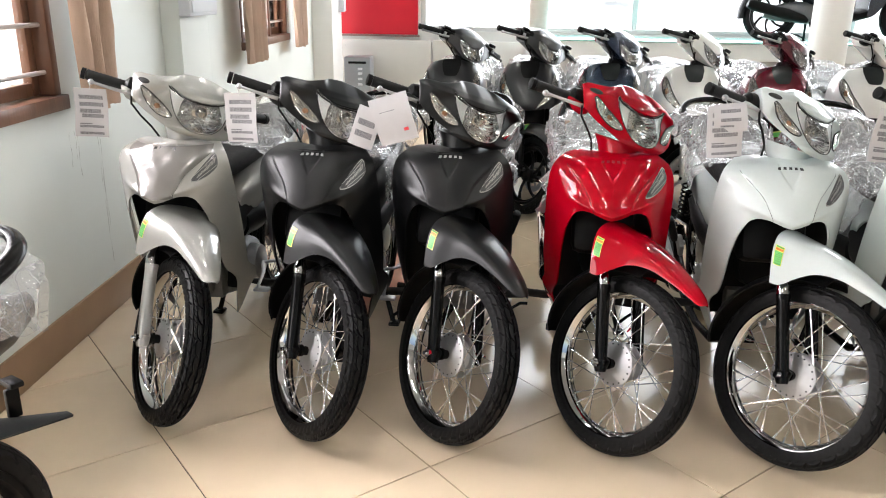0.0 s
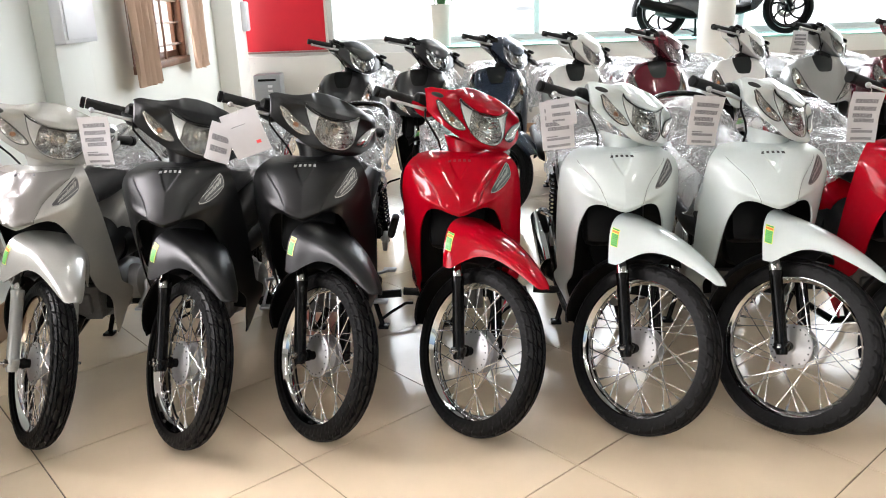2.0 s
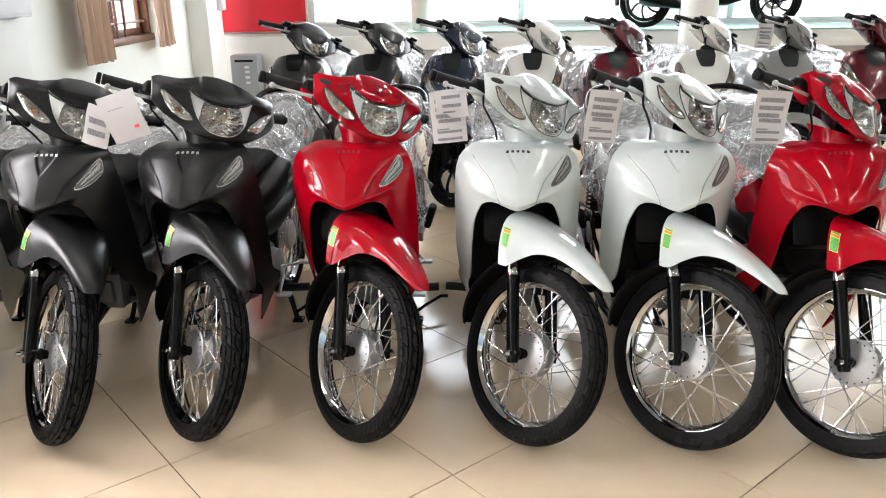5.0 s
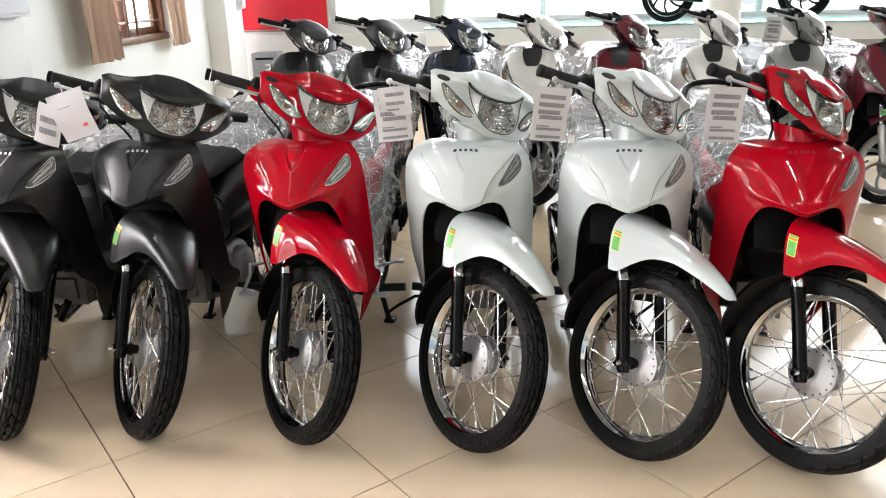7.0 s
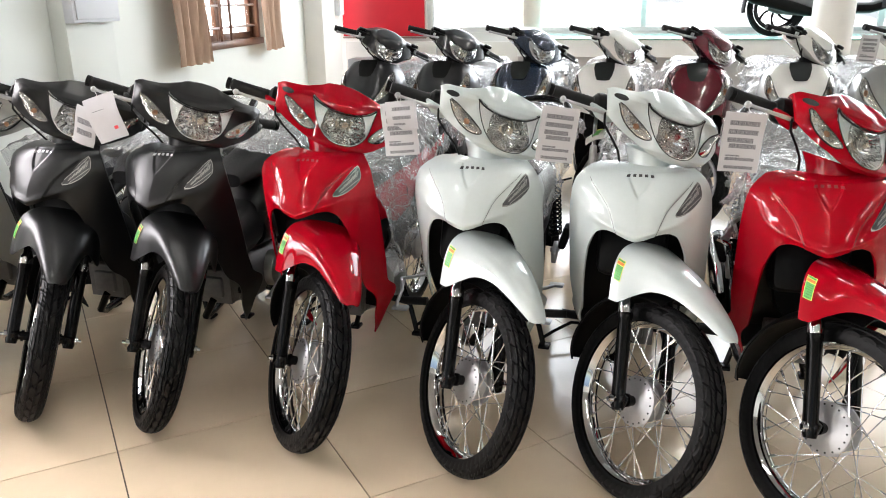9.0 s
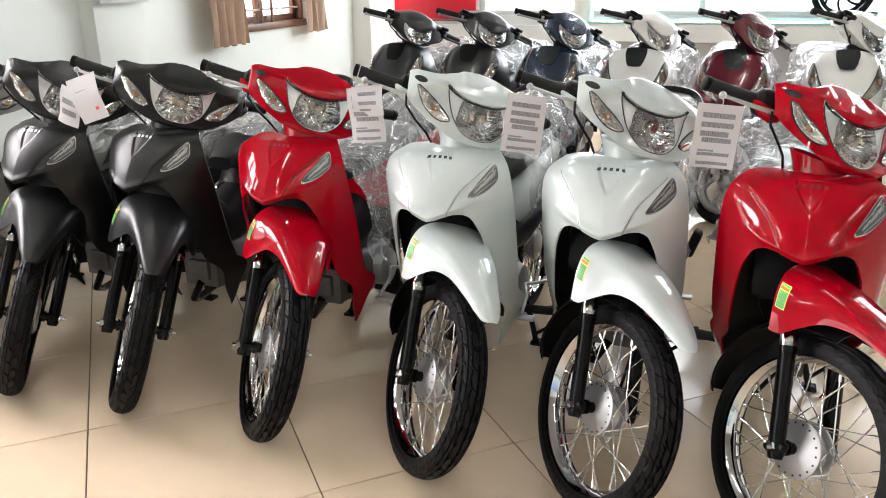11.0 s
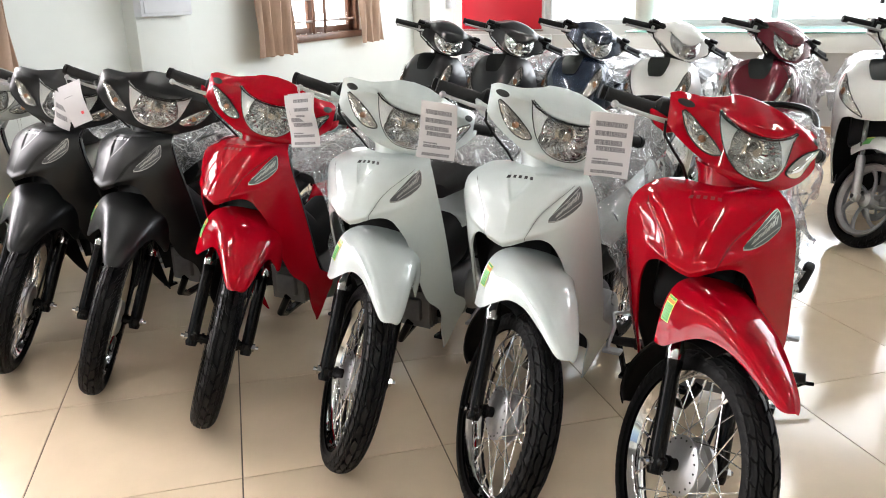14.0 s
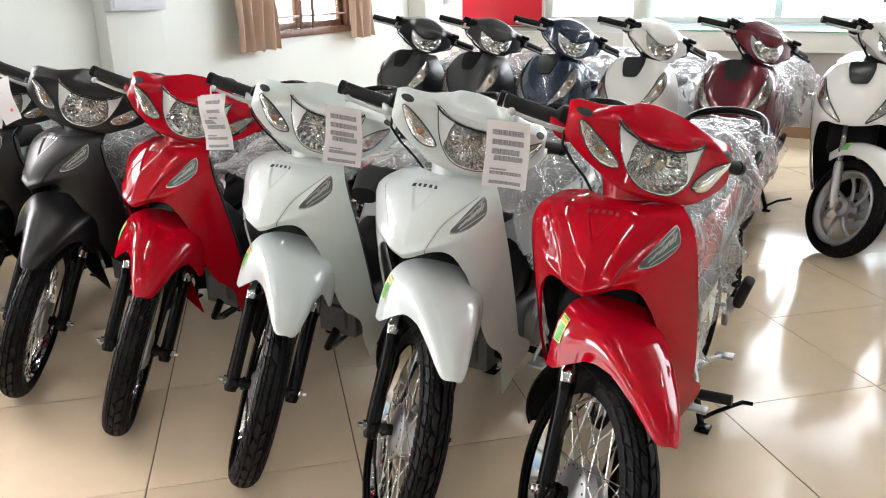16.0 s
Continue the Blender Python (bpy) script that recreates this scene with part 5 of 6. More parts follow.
# ---- the scooter: parts made once, same local frame ----
scoot = Kit()
S_AX = 0.25


SCOOT_TURN = Matrix.Translation((0.0, 0.09, 0)) @ AXIS
SCOOT_BARS = Matrix.Translation((0.035, 0, 0)) @ AXIS


def on_wheel(bm):
    bmesh.ops.transform(bm, matrix=SCOOT_TURN, verts=bm.verts[:])
    return bm


def on_bars(bm):
    bmesh.ops.transform(bm, matrix=SCOOT_BARS, verts=bm.verts[:])
    return bm


s_seam = curve([0, 0.04, 0.07, 0.1], [1.022, 1.028, 1.04, 1.062])


def slamp_y(x, z):
    return 0.258 + 0.55 * max(0.0, z - 0.95) + 1.3 * x * x


def scowl_y(x, z):
    a = abs(x)
    over = min(1.0, max(0.0, (z - s_seam(a) + 0.002) / 0.006)) * min(1.0, max(0.0, (0.12 - a) / 0.03))
    return slamp_y(x, z) - 0.014 * over + 2.2 * max(0.0, z - 1.08) ** 1.25


def scooter_cowl():
    low = curve([0, 0.04, 0.08, 0.12, 0.165, 0.21], [0.943, 0.946, 0.958, 0.982, 1.005, 1.02])
    top = curve([0, 0.05, 0.09, 0.125, 0.165, 0.21], [1.13, 1.124, 1.11, 1.096, 1.09, 1.075])
    rows = []
    for j in range(25):
        row = []
        for i in range(37):
            x = 0.172 * (i / 18 - 1)
            z = low(abs(x)) + (top(abs(x)) - low(abs(x))) * j / 24
            row.append(Vector((x, scowl_y(x, z), z)))
        rows.append(row)
    bm = bmesh.new()
    vs = grid(bm, rows)
    loop = vs[0] + [r[-1] for r in vs[1:]] + vs[-1][-2::-1] + [r[0] for r in vs[-2:0:-1]]
    mid, prev = Vector((0, 0.4, 1.03)), loop
    for depth, s in ((0.008, 1.015), (0.06, 1.01), (0.12, 0.94), (0.16, 0.8)):
        ring = [bm.verts.new((v.co.x * s, max(v.co.y, min(v.co.y + depth, 0.54)), mid.z + (v.co.z - mid.z) * s)) for v in loop]
        for k in range(len(loop)):
            bm.faces.new((prev[k], prev[(k + 1) % len(loop)], ring[(k + 1) % len(loop)], ring[k]))
        prev = ring
    fan(bm, prev)
    return bm


S_LENS = round_off([(-0.095, 1.062), (-0.05, 1.03), (0.0, 1.022), (0.05, 1.03), (0.095, 1.062), (0.098, 1.02), (0.08, 0.98), (0.045, 0.956), (0.0, 0.95), (-0.045, 0.956), (-0.08, 0.98), (-0.098, 1.02)], 1)
sc = scoot.add("headlamp_cowl", on_bars(scooter_cowl()), "paint")
scoot.add("lamp_seam", on_bars(rim_of(slamp_y, [(x, s_seam(abs(x)) - 0.001) for x in np.linspace(-0.1, 0.1, 24)], 0.0028, 0.004, False)), "gap", sc)
S_CUT = refine(S_LENS, 26)
rows = []
for k in range(6):
    f = 1 - k / 6
    rows.append([(x * f, slamp_y(x * f, 1.0 + (z - 1.0) * f) - 0.004 - rnd.random() * (0.005 if k else 0.0), 1.0 + (z - 1.0) * f) for x, z in S_CUT])
bm = bmesh.new()
vs = grid(bm, rows, True)
bm.faces.new(vs[-1])
scoot.add("reflector", on_bars(bm), "reflector", sc, "faceted mirror reflector", None, 0)
bm = bmesh.new()
lathe(bm, [(0.0, -0.014), (0.013, -0.013), (0.016, 0.0), (0.024, 0.001), (0.025, 0.008)], 16, pose(0, slamp_y(0, 0.99) - 0.01, 0.992, -90, 0, 0), "z")
scoot.add("bulb_holder", on_bars(bm), "bulb", sc)
scoot.add("lens", on_bars(star(slamp_y, S_LENS, 5, 0.008, 0.024)), "lens", sc, "clear headlamp glass")
for side in (1, -1):
    bm = bmesh.new()
    lathe(bm, [(0.0, 0.0), (0.012, 0.0), (0.014, 0.0015), (0.0145, -0.004)], 16, pose(side * 0.142, scowl_y(0.142, 1.075) - 0.0015, 1.075, 55, 0, side * 20) @ Matrix.Diagonal((1.2, 0.7, 1, 1)), "z")
    scoot.add("mirror_hole", on_bars(bm), "gap", sc, "empty mirror socket")


def scooter_bar(side):
    a, b = Vector((side * 0.15, 0.385, 1.055)), Vector((side * 0.33, 0.445, 1.035))
    d = (b - a).normalized()
    bm = bmesh.new()
    tube(bm, [a + d * (0.06 + 0.14 * i / 16) for i in range(17)], [0.0165 + (0.0012 if i % 2 else 0) for i in range(17)], 12)
    tube(bm, [b, b + d * 0.008], [0.019, 0.016], 12)
    g = scoot.add("grip", on_bars(bm), "grip", None, "ribbed black rubber grip")
    bm = bmesh.new()
    tube(bm, [a - d * 0.03, a + d * 0.02, a + d * 0.055, a + d * 0.06], [0.036, 0.038, 0.034, 0.02], 14)
    scoot.add("switch_housing", on_bars(bm), "plastic", g)
    bm = bmesh.new()
    box(bm, (0.06, 0.045, 0.05), pose(side * 0.178, 0.375, 1.05, 10, 0, side * 14), 0.012)
    box(bm, (0.045, 0.03, 0.02), pose(side * 0.19, 0.36, 1.085, 10, 0, side * 14), 0.006)
    tube(bm, [(side * 0.19, 0.35, 1.03), (side * 0.175, 0.335, 1.0), (side * 0.13, 0.34, 0.975), (side * 0.09, 0.36, 0.955)], 0.004, 6)
    hold = scoot.add("lever_holder", on_bars(bm), "plastic", g, "black lever holder with cables")
    bm = bmesh.new()
    box(bm, (0.012, 0.02, 0.03), pose(side * 0.2, 0.348, 1.045, 0, 0, 0), 0.003)
    scoot.add("lever_bracket", on_bars(bm), "alu", hold, "bright metal bracket")
    bm = bmesh.new()
    f = Vector((0, -1, 0))
    p0 = a + f * 0.03 + Vector((0, 0, -0.015))
    tube(bm, [p0, p0 + d * 0.05 + f * 0.03, p0 + d * 0.12 + f * 0.03, p0 + d * 0.19 + f * 0.015], [0.008, 0.007, 0.006, 0.006], 8)
    bmesh.ops.create_uvsphere(bm, u_segments=8, v_segments=6, radius=0.009, matrix=Matrix.Translation(p0 + d * 0.19 + f * 0.015))
    scoot.add("brake_lever", on_bars(bm), "alu" if side < 0 else "lever_left", None, "metal brake lever")
    return p0 + d * 0.19 + f * 0.015


S_LEVER = SCOOT_BARS @ scooter_bar(-1)
scooter_bar(1)
bm = bmesh.new()
tube(bm, [(-0.12, 0.35, 1.04), (-0.135, 0.33, 1.0), (-0.12, 0.335, 0.965), (-0.06, 0.36, 0.94), (-0.03, 0.38, 0.9)], 0.005, 8)
scoot.add("brake_cable", on_bars(bm), "plastic", None, "thin black cable")
bm = bmesh.new()
tube(bm, [(0, 0.33, 0.86), (0, 0.37, 0.95)], [0.05, 0.06], 16)
scoot.add("neck_cover", on_bars(bm), "plastic", None)

s_yc = curve([0.25, 0.45, 0.6, 0.66, 0.75, 0.85, 0.92, 0.94], [0.2, 0.16, 0.12, 0.11, 0.135, 0.2, 0.265, 0.29])
s_wd = curve([0.25, 0.4, 0.55, 0.68, 0.78, 0.86, 0.91, 0.94], [0.165, 0.19, 0.205, 0.21, 0.205, 0.18, 0.145, 0.11])
s_yr = curve([0.25, 0.5, 0.7, 0.85, 0.94], [0.42, 0.42, 0.4, 0.4, 0.38])
s_low = curve([0, 0.2, 0.4, 0.52, 0.6, 0.68, 0.8, 0.92, 1.0], [0.652, 0.657, 0.664, 0.64, 0.57, 0.48, 0.34, 0.255, 0.25])


def apron(s, z):
    a = abs(s)
    x = s_wd(z) * math.sin(a * math.pi / 2) ** 0.95
    y = s_yc(z) + (s_yr(z) - s_yc(z)) * (0.25 * a * a + 0.75 * (1 - math.cos(a * math.pi / 2)) ** 2.3) + 0.012 * max(0.0, a - 0.05) * min(1.0, max(0.0, (0.82 - z) / 0.1))
    return Vector((math.copysign(x, s), y, z))


rows = []
for j in range(23):
    row = []
    for i in range(41):
        s = i / 20 - 1
        zt = 0.94 - 0.04 * abs(s) ** 2
        row.append(apron(s, zt + (s_low(abs(s)) - zt) * j / 22))
    rows.append(row)
ap = scoot.add("front_cover", sheet(rows, 0.006), "paint", None)


def on_apron(points, lift=0.004, ks=(1.0, 0.66, 0.33)):
    n = len(points)
    cs, cz = sum(p[0] for p in points) / n, sum(p[1] for p in points) / n
    bm = bmesh.new()

    def place(s, z):
        e = 0.01
        nrm = (apron(s + e, z) - apron(s - e, z)).cross(apron(s, z + e) - apron(s, z - e)).normalized()
        return apron(s, z) + (nrm if nrm.y < 0 else -nrm) * lift
    vs = grid(bm, [[place(cs + (s - cs) * k, cz + (z - cz) * k) for s, z in points] for k in ks], True)
    bm.faces.new(vs[-1])
    return bm


gar = scoot.add("centre_garnish", on_apron(round_off([(-0.3, 0.938), (0.3, 0.938), (0.29, 0.925), (0.13, 0.848), (0.09, 0.84), (-0.09, 0.84), (-0.13, 0.848), (-0.29, 0.925)], 1), 0.006), "garnish", ap, "black centre garnish")
scoot.add("garnish_field", on_apron(round_off([(-0.2, 0.922), (0.2, 0.922), (0.09, 0.853), (-0.09, 0.853)], 1), 0.009), "garnish", gar)
for side in (1, -1):
    pts = round_off([(0.75, 0.872), (0.75, 0.83), (0.69, 0.785), (0.55, 0.742), (0.35, 0.7), (0.2, 0.674), (0.15, 0.664), (0.18, 0.684), (0.3, 0.735), (0.42, 0.785), (0.55, 0.838), (0.6, 0.85)], 1)
    sig = scoot.add("turn_signal", on_apron([(side * s, z) for s, z in pts], 0.003), "signal_mirror", None, "clear slanted turn signal")
    scoot.add("signal_bulb", on_apron([(side * s, z) for s, z in round_off([(0.52, 0.8), (0.57, 0.802), (0.59, 0.786), (0.575, 0.77), (0.525, 0.768), (0.505, 0.784)], 2)], 0.007), "amber", sig, "amber bulb")
    scoot.add("signal_glass", on_apron([(side * s, z) for s, z in pts], 0.01), "lens", sig)
    bm = bmesh.new()
    tube(bm, [apron(side * s, z) + Vector((0, -0.003, 0)) for s, z in pts], 0.003, 6, close=True)
    scoot.add("signal_seam", bm, "gap", sig)
rows = []
for j in range(9):
    z = 0.9 - j * 0.08
    rows.append([(s_wd(z) * 0.95 * math.sin(s * math.pi / 2), s_yr(z) + 0.01 * math.cos(s * math.pi / 2), z) for s in np.linspace(-1, 1, 13)])
scoot.add("inner_cover", sheet(rows, 0.004), "plastic", None, "black inner leg shield")
bm = bmesh.new()
box(bm, (0.22, 0.12, 0.24), pose(0, 0.28, 0.6, -20), 0.03)
scoot.add("steering_stem", bm, "plastic", None)
# mudguard
def scooter_guard(t, u, lift=0.0):
    a = radians(140 - 95.4 * t)
    w = 0.03 + 0.075 * math.sin(min(1.0, t * 1.6) * math.pi / 2) + lift
    rr = 0.29 + 0.02 * t + lift - (0.05 + 0.05 * t) * (1 - math.cos(u * math.pi / 2)) ** 1.2
    return Vector((w * math.sin(u * math.pi / 2), rr * math.cos(a), S_AX + rr * math.sin(a) + 0.03))


fd = scoot.add("front_mudguard", on_wheel(sheet([[scooter_guard(j / 18, i / 7 - 1) for i in range(15)] for j in range(19)], 0.004)), "paint", None)
for name, u0, u1, lift, colour, words in (("energy_sticker", -0.85, -0.5, 0.0025, "sticker_green", "green label sticker"), ("sticker_band", -0.6, -0.51, 0.004, "sticker_yellow", "")):
    bm = bmesh.new()
    grid(bm, [[scooter_guard(t, u, lift) for t in np.linspace(0.7, 0.82, 5)] for u in np.linspace(u0, u1, 6)])
    stk = scoot.add(name, on_wheel(bm), colour, fd if lift < 0.003 else stk, words)
for side in (1, -1):
    x = side * 0.088
    up = Vector((0, math.sin(RAKE), math.cos(RAKE)))
    p0 = Vector((x, -0.01, S_AX - 0.02))
    bm = bmesh.new()
    tube(bm, [p0, p0 + up * 0.012, p0 + up * 0.22, p0 + up * 0.24], [0.017, 0.023, 0.023, 0.018], 14)
    box(bm, (0.03, 0.05, 0.045), pose(x, 0.0, S_AX), 0.008)
    leg = scoot.add("fork_leg", on_wheel(bm), "fork", None)
    bm = bmesh.new()
    tube(bm, [p0 + up * 0.24, p0 + up * 0.46], 0.015, 12)
    scoot.add("stanchion", on_wheel(bm), "chrome", leg)
    bm = bmesh.new()
    tube(bm, [(x + side * 0.005, 0, S_AX), (x + side * 0.024, 0, S_AX)], 0.012, 6)
    scoot.add("axle_nut", on_wheel(bm), "chrome", leg)


WHEEL_R, WHEEL_W = 0.185, 0.06
bm = bmesh.new()
r, w = WHEEL_R, WHEEL_W
lathe(bm, [(r + 0.006, -w / 2), (r - 0.006, -w / 2 - 0.002), (r - 0.012, -w / 2 + 0.008), (r - 0.02, -0.012), (r - 0.026, -0.01), (r - 0.026, 0.01), (r - 0.02, 0.012), (r - 0.012, w / 2 - 0.008), (r - 0.006, w / 2 + 0.002), (r + 0.006, w / 2)], 56, None, "x", True)
CAST_RIM = mesh_of("rim", bm)
bm = bmesh.new()
lathe(bm, [(0.0, -0.045), (0.022, -0.045), (0.03, -0.036), (0.042, -0.03), (0.045, 0.0), (0.042, 0.03), (0.03, 0.04), (0.0, 0.042)], 28)
CAST_HUB = mesh_of("front_wheel", bm)
bm = bmesh.new()
tube(bm, [(0.0, (0.036 + (r - 0.06) * t) * math.sin(0.42 * t ** 1.4), (0.036 + (r - 0.06) * t) * math.cos(0.42 * t ** 1.4)) for t in np.linspace(0, 1, 8)], [0.012 - 0.003 * math.sin(math.pi * i / 7) for i in range(8)], 8)
CAST_SPOKE = mesh_of("spoke", bm)


def disc_bm():
    bm = bmesh.new()
    lathe(bm, [(0.06, 0.05), (0.095, 0.05), (0.095, 0.054), (0.06, 0.054)], 40, None, "x", True)
    for k in range(5):
        a = 2 * math.pi * k / 5
        box(bm, (0.005, 0.014, 0.06), Matrix.Rotation(a, 4, "X") @ pose(0.05, 0, 0.045), 0.001, 1)
    return bm


S_TYRE = mesh_of("tyre", tyre_bm(S_AX, 0.085, 56, 30))
for name, y, turn, text in (("front_wheel", 0, SCOOT_TURN, "cast alloy wheel"), ("rear_wheel", 1.255, Matrix.Identity(4), "cast alloy wheel")):
    w = scoot.add(name, CAST_HUB, "wheel", None, text, turn @ Matrix.Translation((0, y, S_AX)))
    scoot.add("tyre", S_TYRE, "rubber", w, "black scooter tyre")
    scoot.add("rim", CAST_RIM, "wheel", w)
    for k in range(7):
        scoot.add("spoke", CAST_SPOKE, "wheel", w, "", Matrix.Rotation(2 * math.pi * k / 7, 4, "X"))
    if not y:
        scoot.add("brake_disc", disc_bm(), "alu", w, "perforated brake disc")
# body
scoot.add("floorboard", loft([(0.36, 0.24, 0.34, 0.14, 0.15), (0.5, 0.2, 0.3, 0.16, 0.17), (0.65, 0.2, 0.3, 0.16, 0.165), (0.76, 0.22, 0.34, 0.14, 0.14)], 18, 3.2), "plastic", None, "black floorboard")
scoot.add("body_cowl", loft([(0.66, 0.3, 0.5, 0.1, 0.08), (0.72, 0.3, 0.7, 0.14, 0.12), (0.9, 0.34, 0.75, 0.165, 0.15), (1.15, 0.46, 0.76, 0.17, 0.15), (1.4, 0.56, 0.77, 0.14, 0.125), (1.58, 0.64, 0.76, 0.08, 0.075), (1.63, 0.69, 0.74, 0.04, 0.04)], 24), "paint", None)
scoot.add("seat", loft([(0.66, 0.7, 0.74, 0.08, 0.07), (0.75, 0.71, 0.79, 0.125, 0.115), (1.0, 0.74, 0.82, 0.15, 0.135), (1.25, 0.76, 0.85, 0.145, 0.13), (1.48, 0.78, 0.86, 0.1, 0.09), (1.54, 0.79, 0.83, 0.06, 0.05)], 22, 2.8), "seat", None, "black vinyl seat")
bm = bmesh.new()
tube(bm, [(0.14, 1.3, 0.77), (0.15, 1.42, 0.8), (0.12, 1.58, 0.84), (0.0, 1.64, 0.855), (-0.12, 1.58, 0.84), (-0.15, 1.42, 0.8), (-0.14, 1.3, 0.77)], 0.013, 10)
scoot.add("grab_rail", bm, "plastic", None, "grab rail behind the seat")
scoot.add("engine", loft([(0.72, 0.2, 0.32, 0.08, 0.08), (0.85, 0.17, 0.36, 0.1, 0.09), (1.05, 0.18, 0.38, 0.09, 0.08), (1.25, 0.2, 0.34, 0.1, 0.09), (1.33, 0.23, 0.3, 0.07, 0.06)], 16, 3), "engine", None, "dark engine and drive case")
bm = bmesh.new()
tube(bm, [(-0.14, 0.95, 0.2), (-0.15, 1.0, 0.22), (-0.165, 1.15, 0.26), (-0.18, 1.48, 0.34), (-0.182, 1.52, 0.35)], [0.02, 0.04, 0.05, 0.048, 0.03], 16)
scoot.add("muffler", bm, "plastic", None, "black muffler")
rows = []
for j in range(13):
    a = radians(100 - j * 9)
    rows.append([(0.07 * u, 1.255 + (0.3 - 0.03 * abs(u) ** 3) * math.cos(a), S_AX + (0.3 - 0.03 * abs(u) ** 3) * math.sin(a)) for u in np.linspace(-1, 1, 9)])
scoot.add("rear_mudguard", sheet(rows, 0.005), "plastic", None, "black rear mudguard")
bm = bmesh.new()
for side in (1, -1):
    tube(bm, [(side * 0.05, 0.9, 0.22), (side * 0.1, 0.88, 0.1), (side * 0.13, 0.87, 0.02)], 0.012, 8)
    box(bm, (0.045, 0.05, 0.014), pose(side * 0.135, 0.875, 0.009), 0.004)
tube(bm, [(0.13, 0.875, 0.035), (0.18, 0.92, 0.06), (0.25, 0.98, 0.07)], 0.008, 8)
scoot.add("centre_stand", bm, "black_metal", None, "black centre stand")
for side in (1, -1):
    bm = bmesh.new()
    box(bm, (0.03, 0.07, 0.1), pose(side * 0.165, 0.9, 0.42, 20, side * 15), 0.012)
    scoot.add("folded_peg", bm, "grip", None)
bm = bmesh.new()
box(bm, (0.18, 0.05, 0.07), pose(0, 1.6, 0.7, -20), 0.015)
scoot.add("tail_lamp", bm, "red", None, "red tail lamp")

M.update({
    "scooter_black": mat("satin_black_paint", (0.008, 0.008, 0.0095), 0.3, 0.1, 0.05, 600, coat=0.4),
    "scooter_blue": mat("dark_blue_paint", (0.012, 0.024, 0.05), 0.25, 0.3, 0.05, 600, coat=0.8),
    "scooter_white": mat("cream_white_paint", (0.7, 0.7, 0.675), 0.24, 0.0, 0.02, 600, coat=1.0),
    "scooter_maroon": mat("maroon_paint", (0.1, 0.003, 0.012), 0.25, 0.2, 0.04, 600, coat=0.8),
    "scooter_grey": mat("cement_grey_paint", (0.2, 0.205, 0.2), 0.28, 0.0, 0.03, 600, coat=0.8),
    "garnish_grey": mat("garnish_satin", (0.018, 0.021, 0.021), 0.25, 0.1, 0.05, 60),
})
scoot_top = curve([0.55, 0.75, 1.0, 1.25, 1.48, 1.66], [0.74, 0.79, 0.82, 0.85, 0.87, 0.84])
S_FILMS = [mesh_of("body_film", film_bm(0.6, 1.66, scoot_top, 0.175, h, k, 60, 0.03), 60) for k, h in ((5, 0.15), (6, 0.2), (7, 0.1))]
BACK = [("scooter_black", -0.323, 5.318, "plastic", "satin black"), ("scooter_black", 0.185, 5.3, "plastic", "satin black"), ("scooter_blue", 0.694, 5.288, "plastic", "dark blue"), ("scooter_white", 1.212, 5.271, "alu", "cream white"),
        ("scooter_maroon", 1.752, 5.293, "alu", "dark maroon"), ("scooter_white", 2.335, 5.385, "alu", "cream white"), ("scooter_grey", 2.84, 5.33, "plastic", "cement grey"), ("scooter_maroon", 3.38, 5.34, "alu", "dark maroon")]
S_LIFT = S_AX * math.cos(CAMBER) + 0.014 * math.sin(CAMBER) - (SCOOT_TURN @ Vector((0, 0, S_AX))).z
SCOOTERS = []
for i, (paint, x, y, wheel_mat, words) in enumerate(BACK):
    m = Matrix.Translation((x + 0.1, y - 0.42, S_LIFT)) @ Matrix.Rotation(radians(-2), 4, "Z") @ Matrix.Scale(1.025, 4)
    SCOOTERS.append(m)
    scoot.lay("scooter", m, {"paint": paint, "wheel": wheel_mat, "fork": "plastic" if wheel_mat == "plastic" else "fork_silver", "garnish": "garnish_grey" if paint != "scooter_black" else "plastic", "lever_left": "plastic"},
              words + " scooter with a film-wrapped seat and cast wheels", "scooter", "scooters in the back row")
    f = tagged(put("body_film", S_FILMS[i % 3], "film", None, m), "crumpled clear plastic film over the scooter seat and tail", "plastic film", "films over the scooters")
    f.visible_shadow = False
p = SCOOTERS[6] @ S_LEVER
paper_tag(pose(p.x, p.y - 0.012, p.z - 0.008, 0, 4, 4), 0.1, 0.15, "white printed paper tag hanging from the scooter's lever", BARS, 3)

# the dark blue scooter on the display ledge, and the black one by the side wall
ledge_scooter = scoot.lay("scooter", Matrix.Translation((4.09, 8.62, 0.94)) @ Matrix.Rotation(radians(90), 4, "Z") @ Matrix.Scale(1.07, 4),
          {"paint": "scooter_blue", "wheel": "plastic", "fork": "plastic", "garnish": "plastic", "lever_left": "plastic"}, "dark blue scooter standing on the display ledge", "scooter")
straight = {"front_wheel": Matrix.Translation((0, 0, S_AX)), "front_mudguard": SCOOT_TURN.inverted(), "fork_leg": SCOOT_TURN.inverted(), "headlamp_cowl": SCOOT_BARS.inverted(), "grip": SCOOT_BARS.inverted(),
            "brake_lever": SCOOT_BARS.inverted(), "brake_cable": SCOOT_BARS.inverted(), "neck_cover": SCOOT_BARS.inverted()}
for ob in ledge_scooter.children:
    for name, back in straight.items():
        if ob.name.split(".")[0] == name:
            ob.matrix_basis = back
m = Matrix.Translation((-1.462, 0.035, GROUND_LIFT)) @ Matrix.Rotation(radians(-28), 4, "Z")
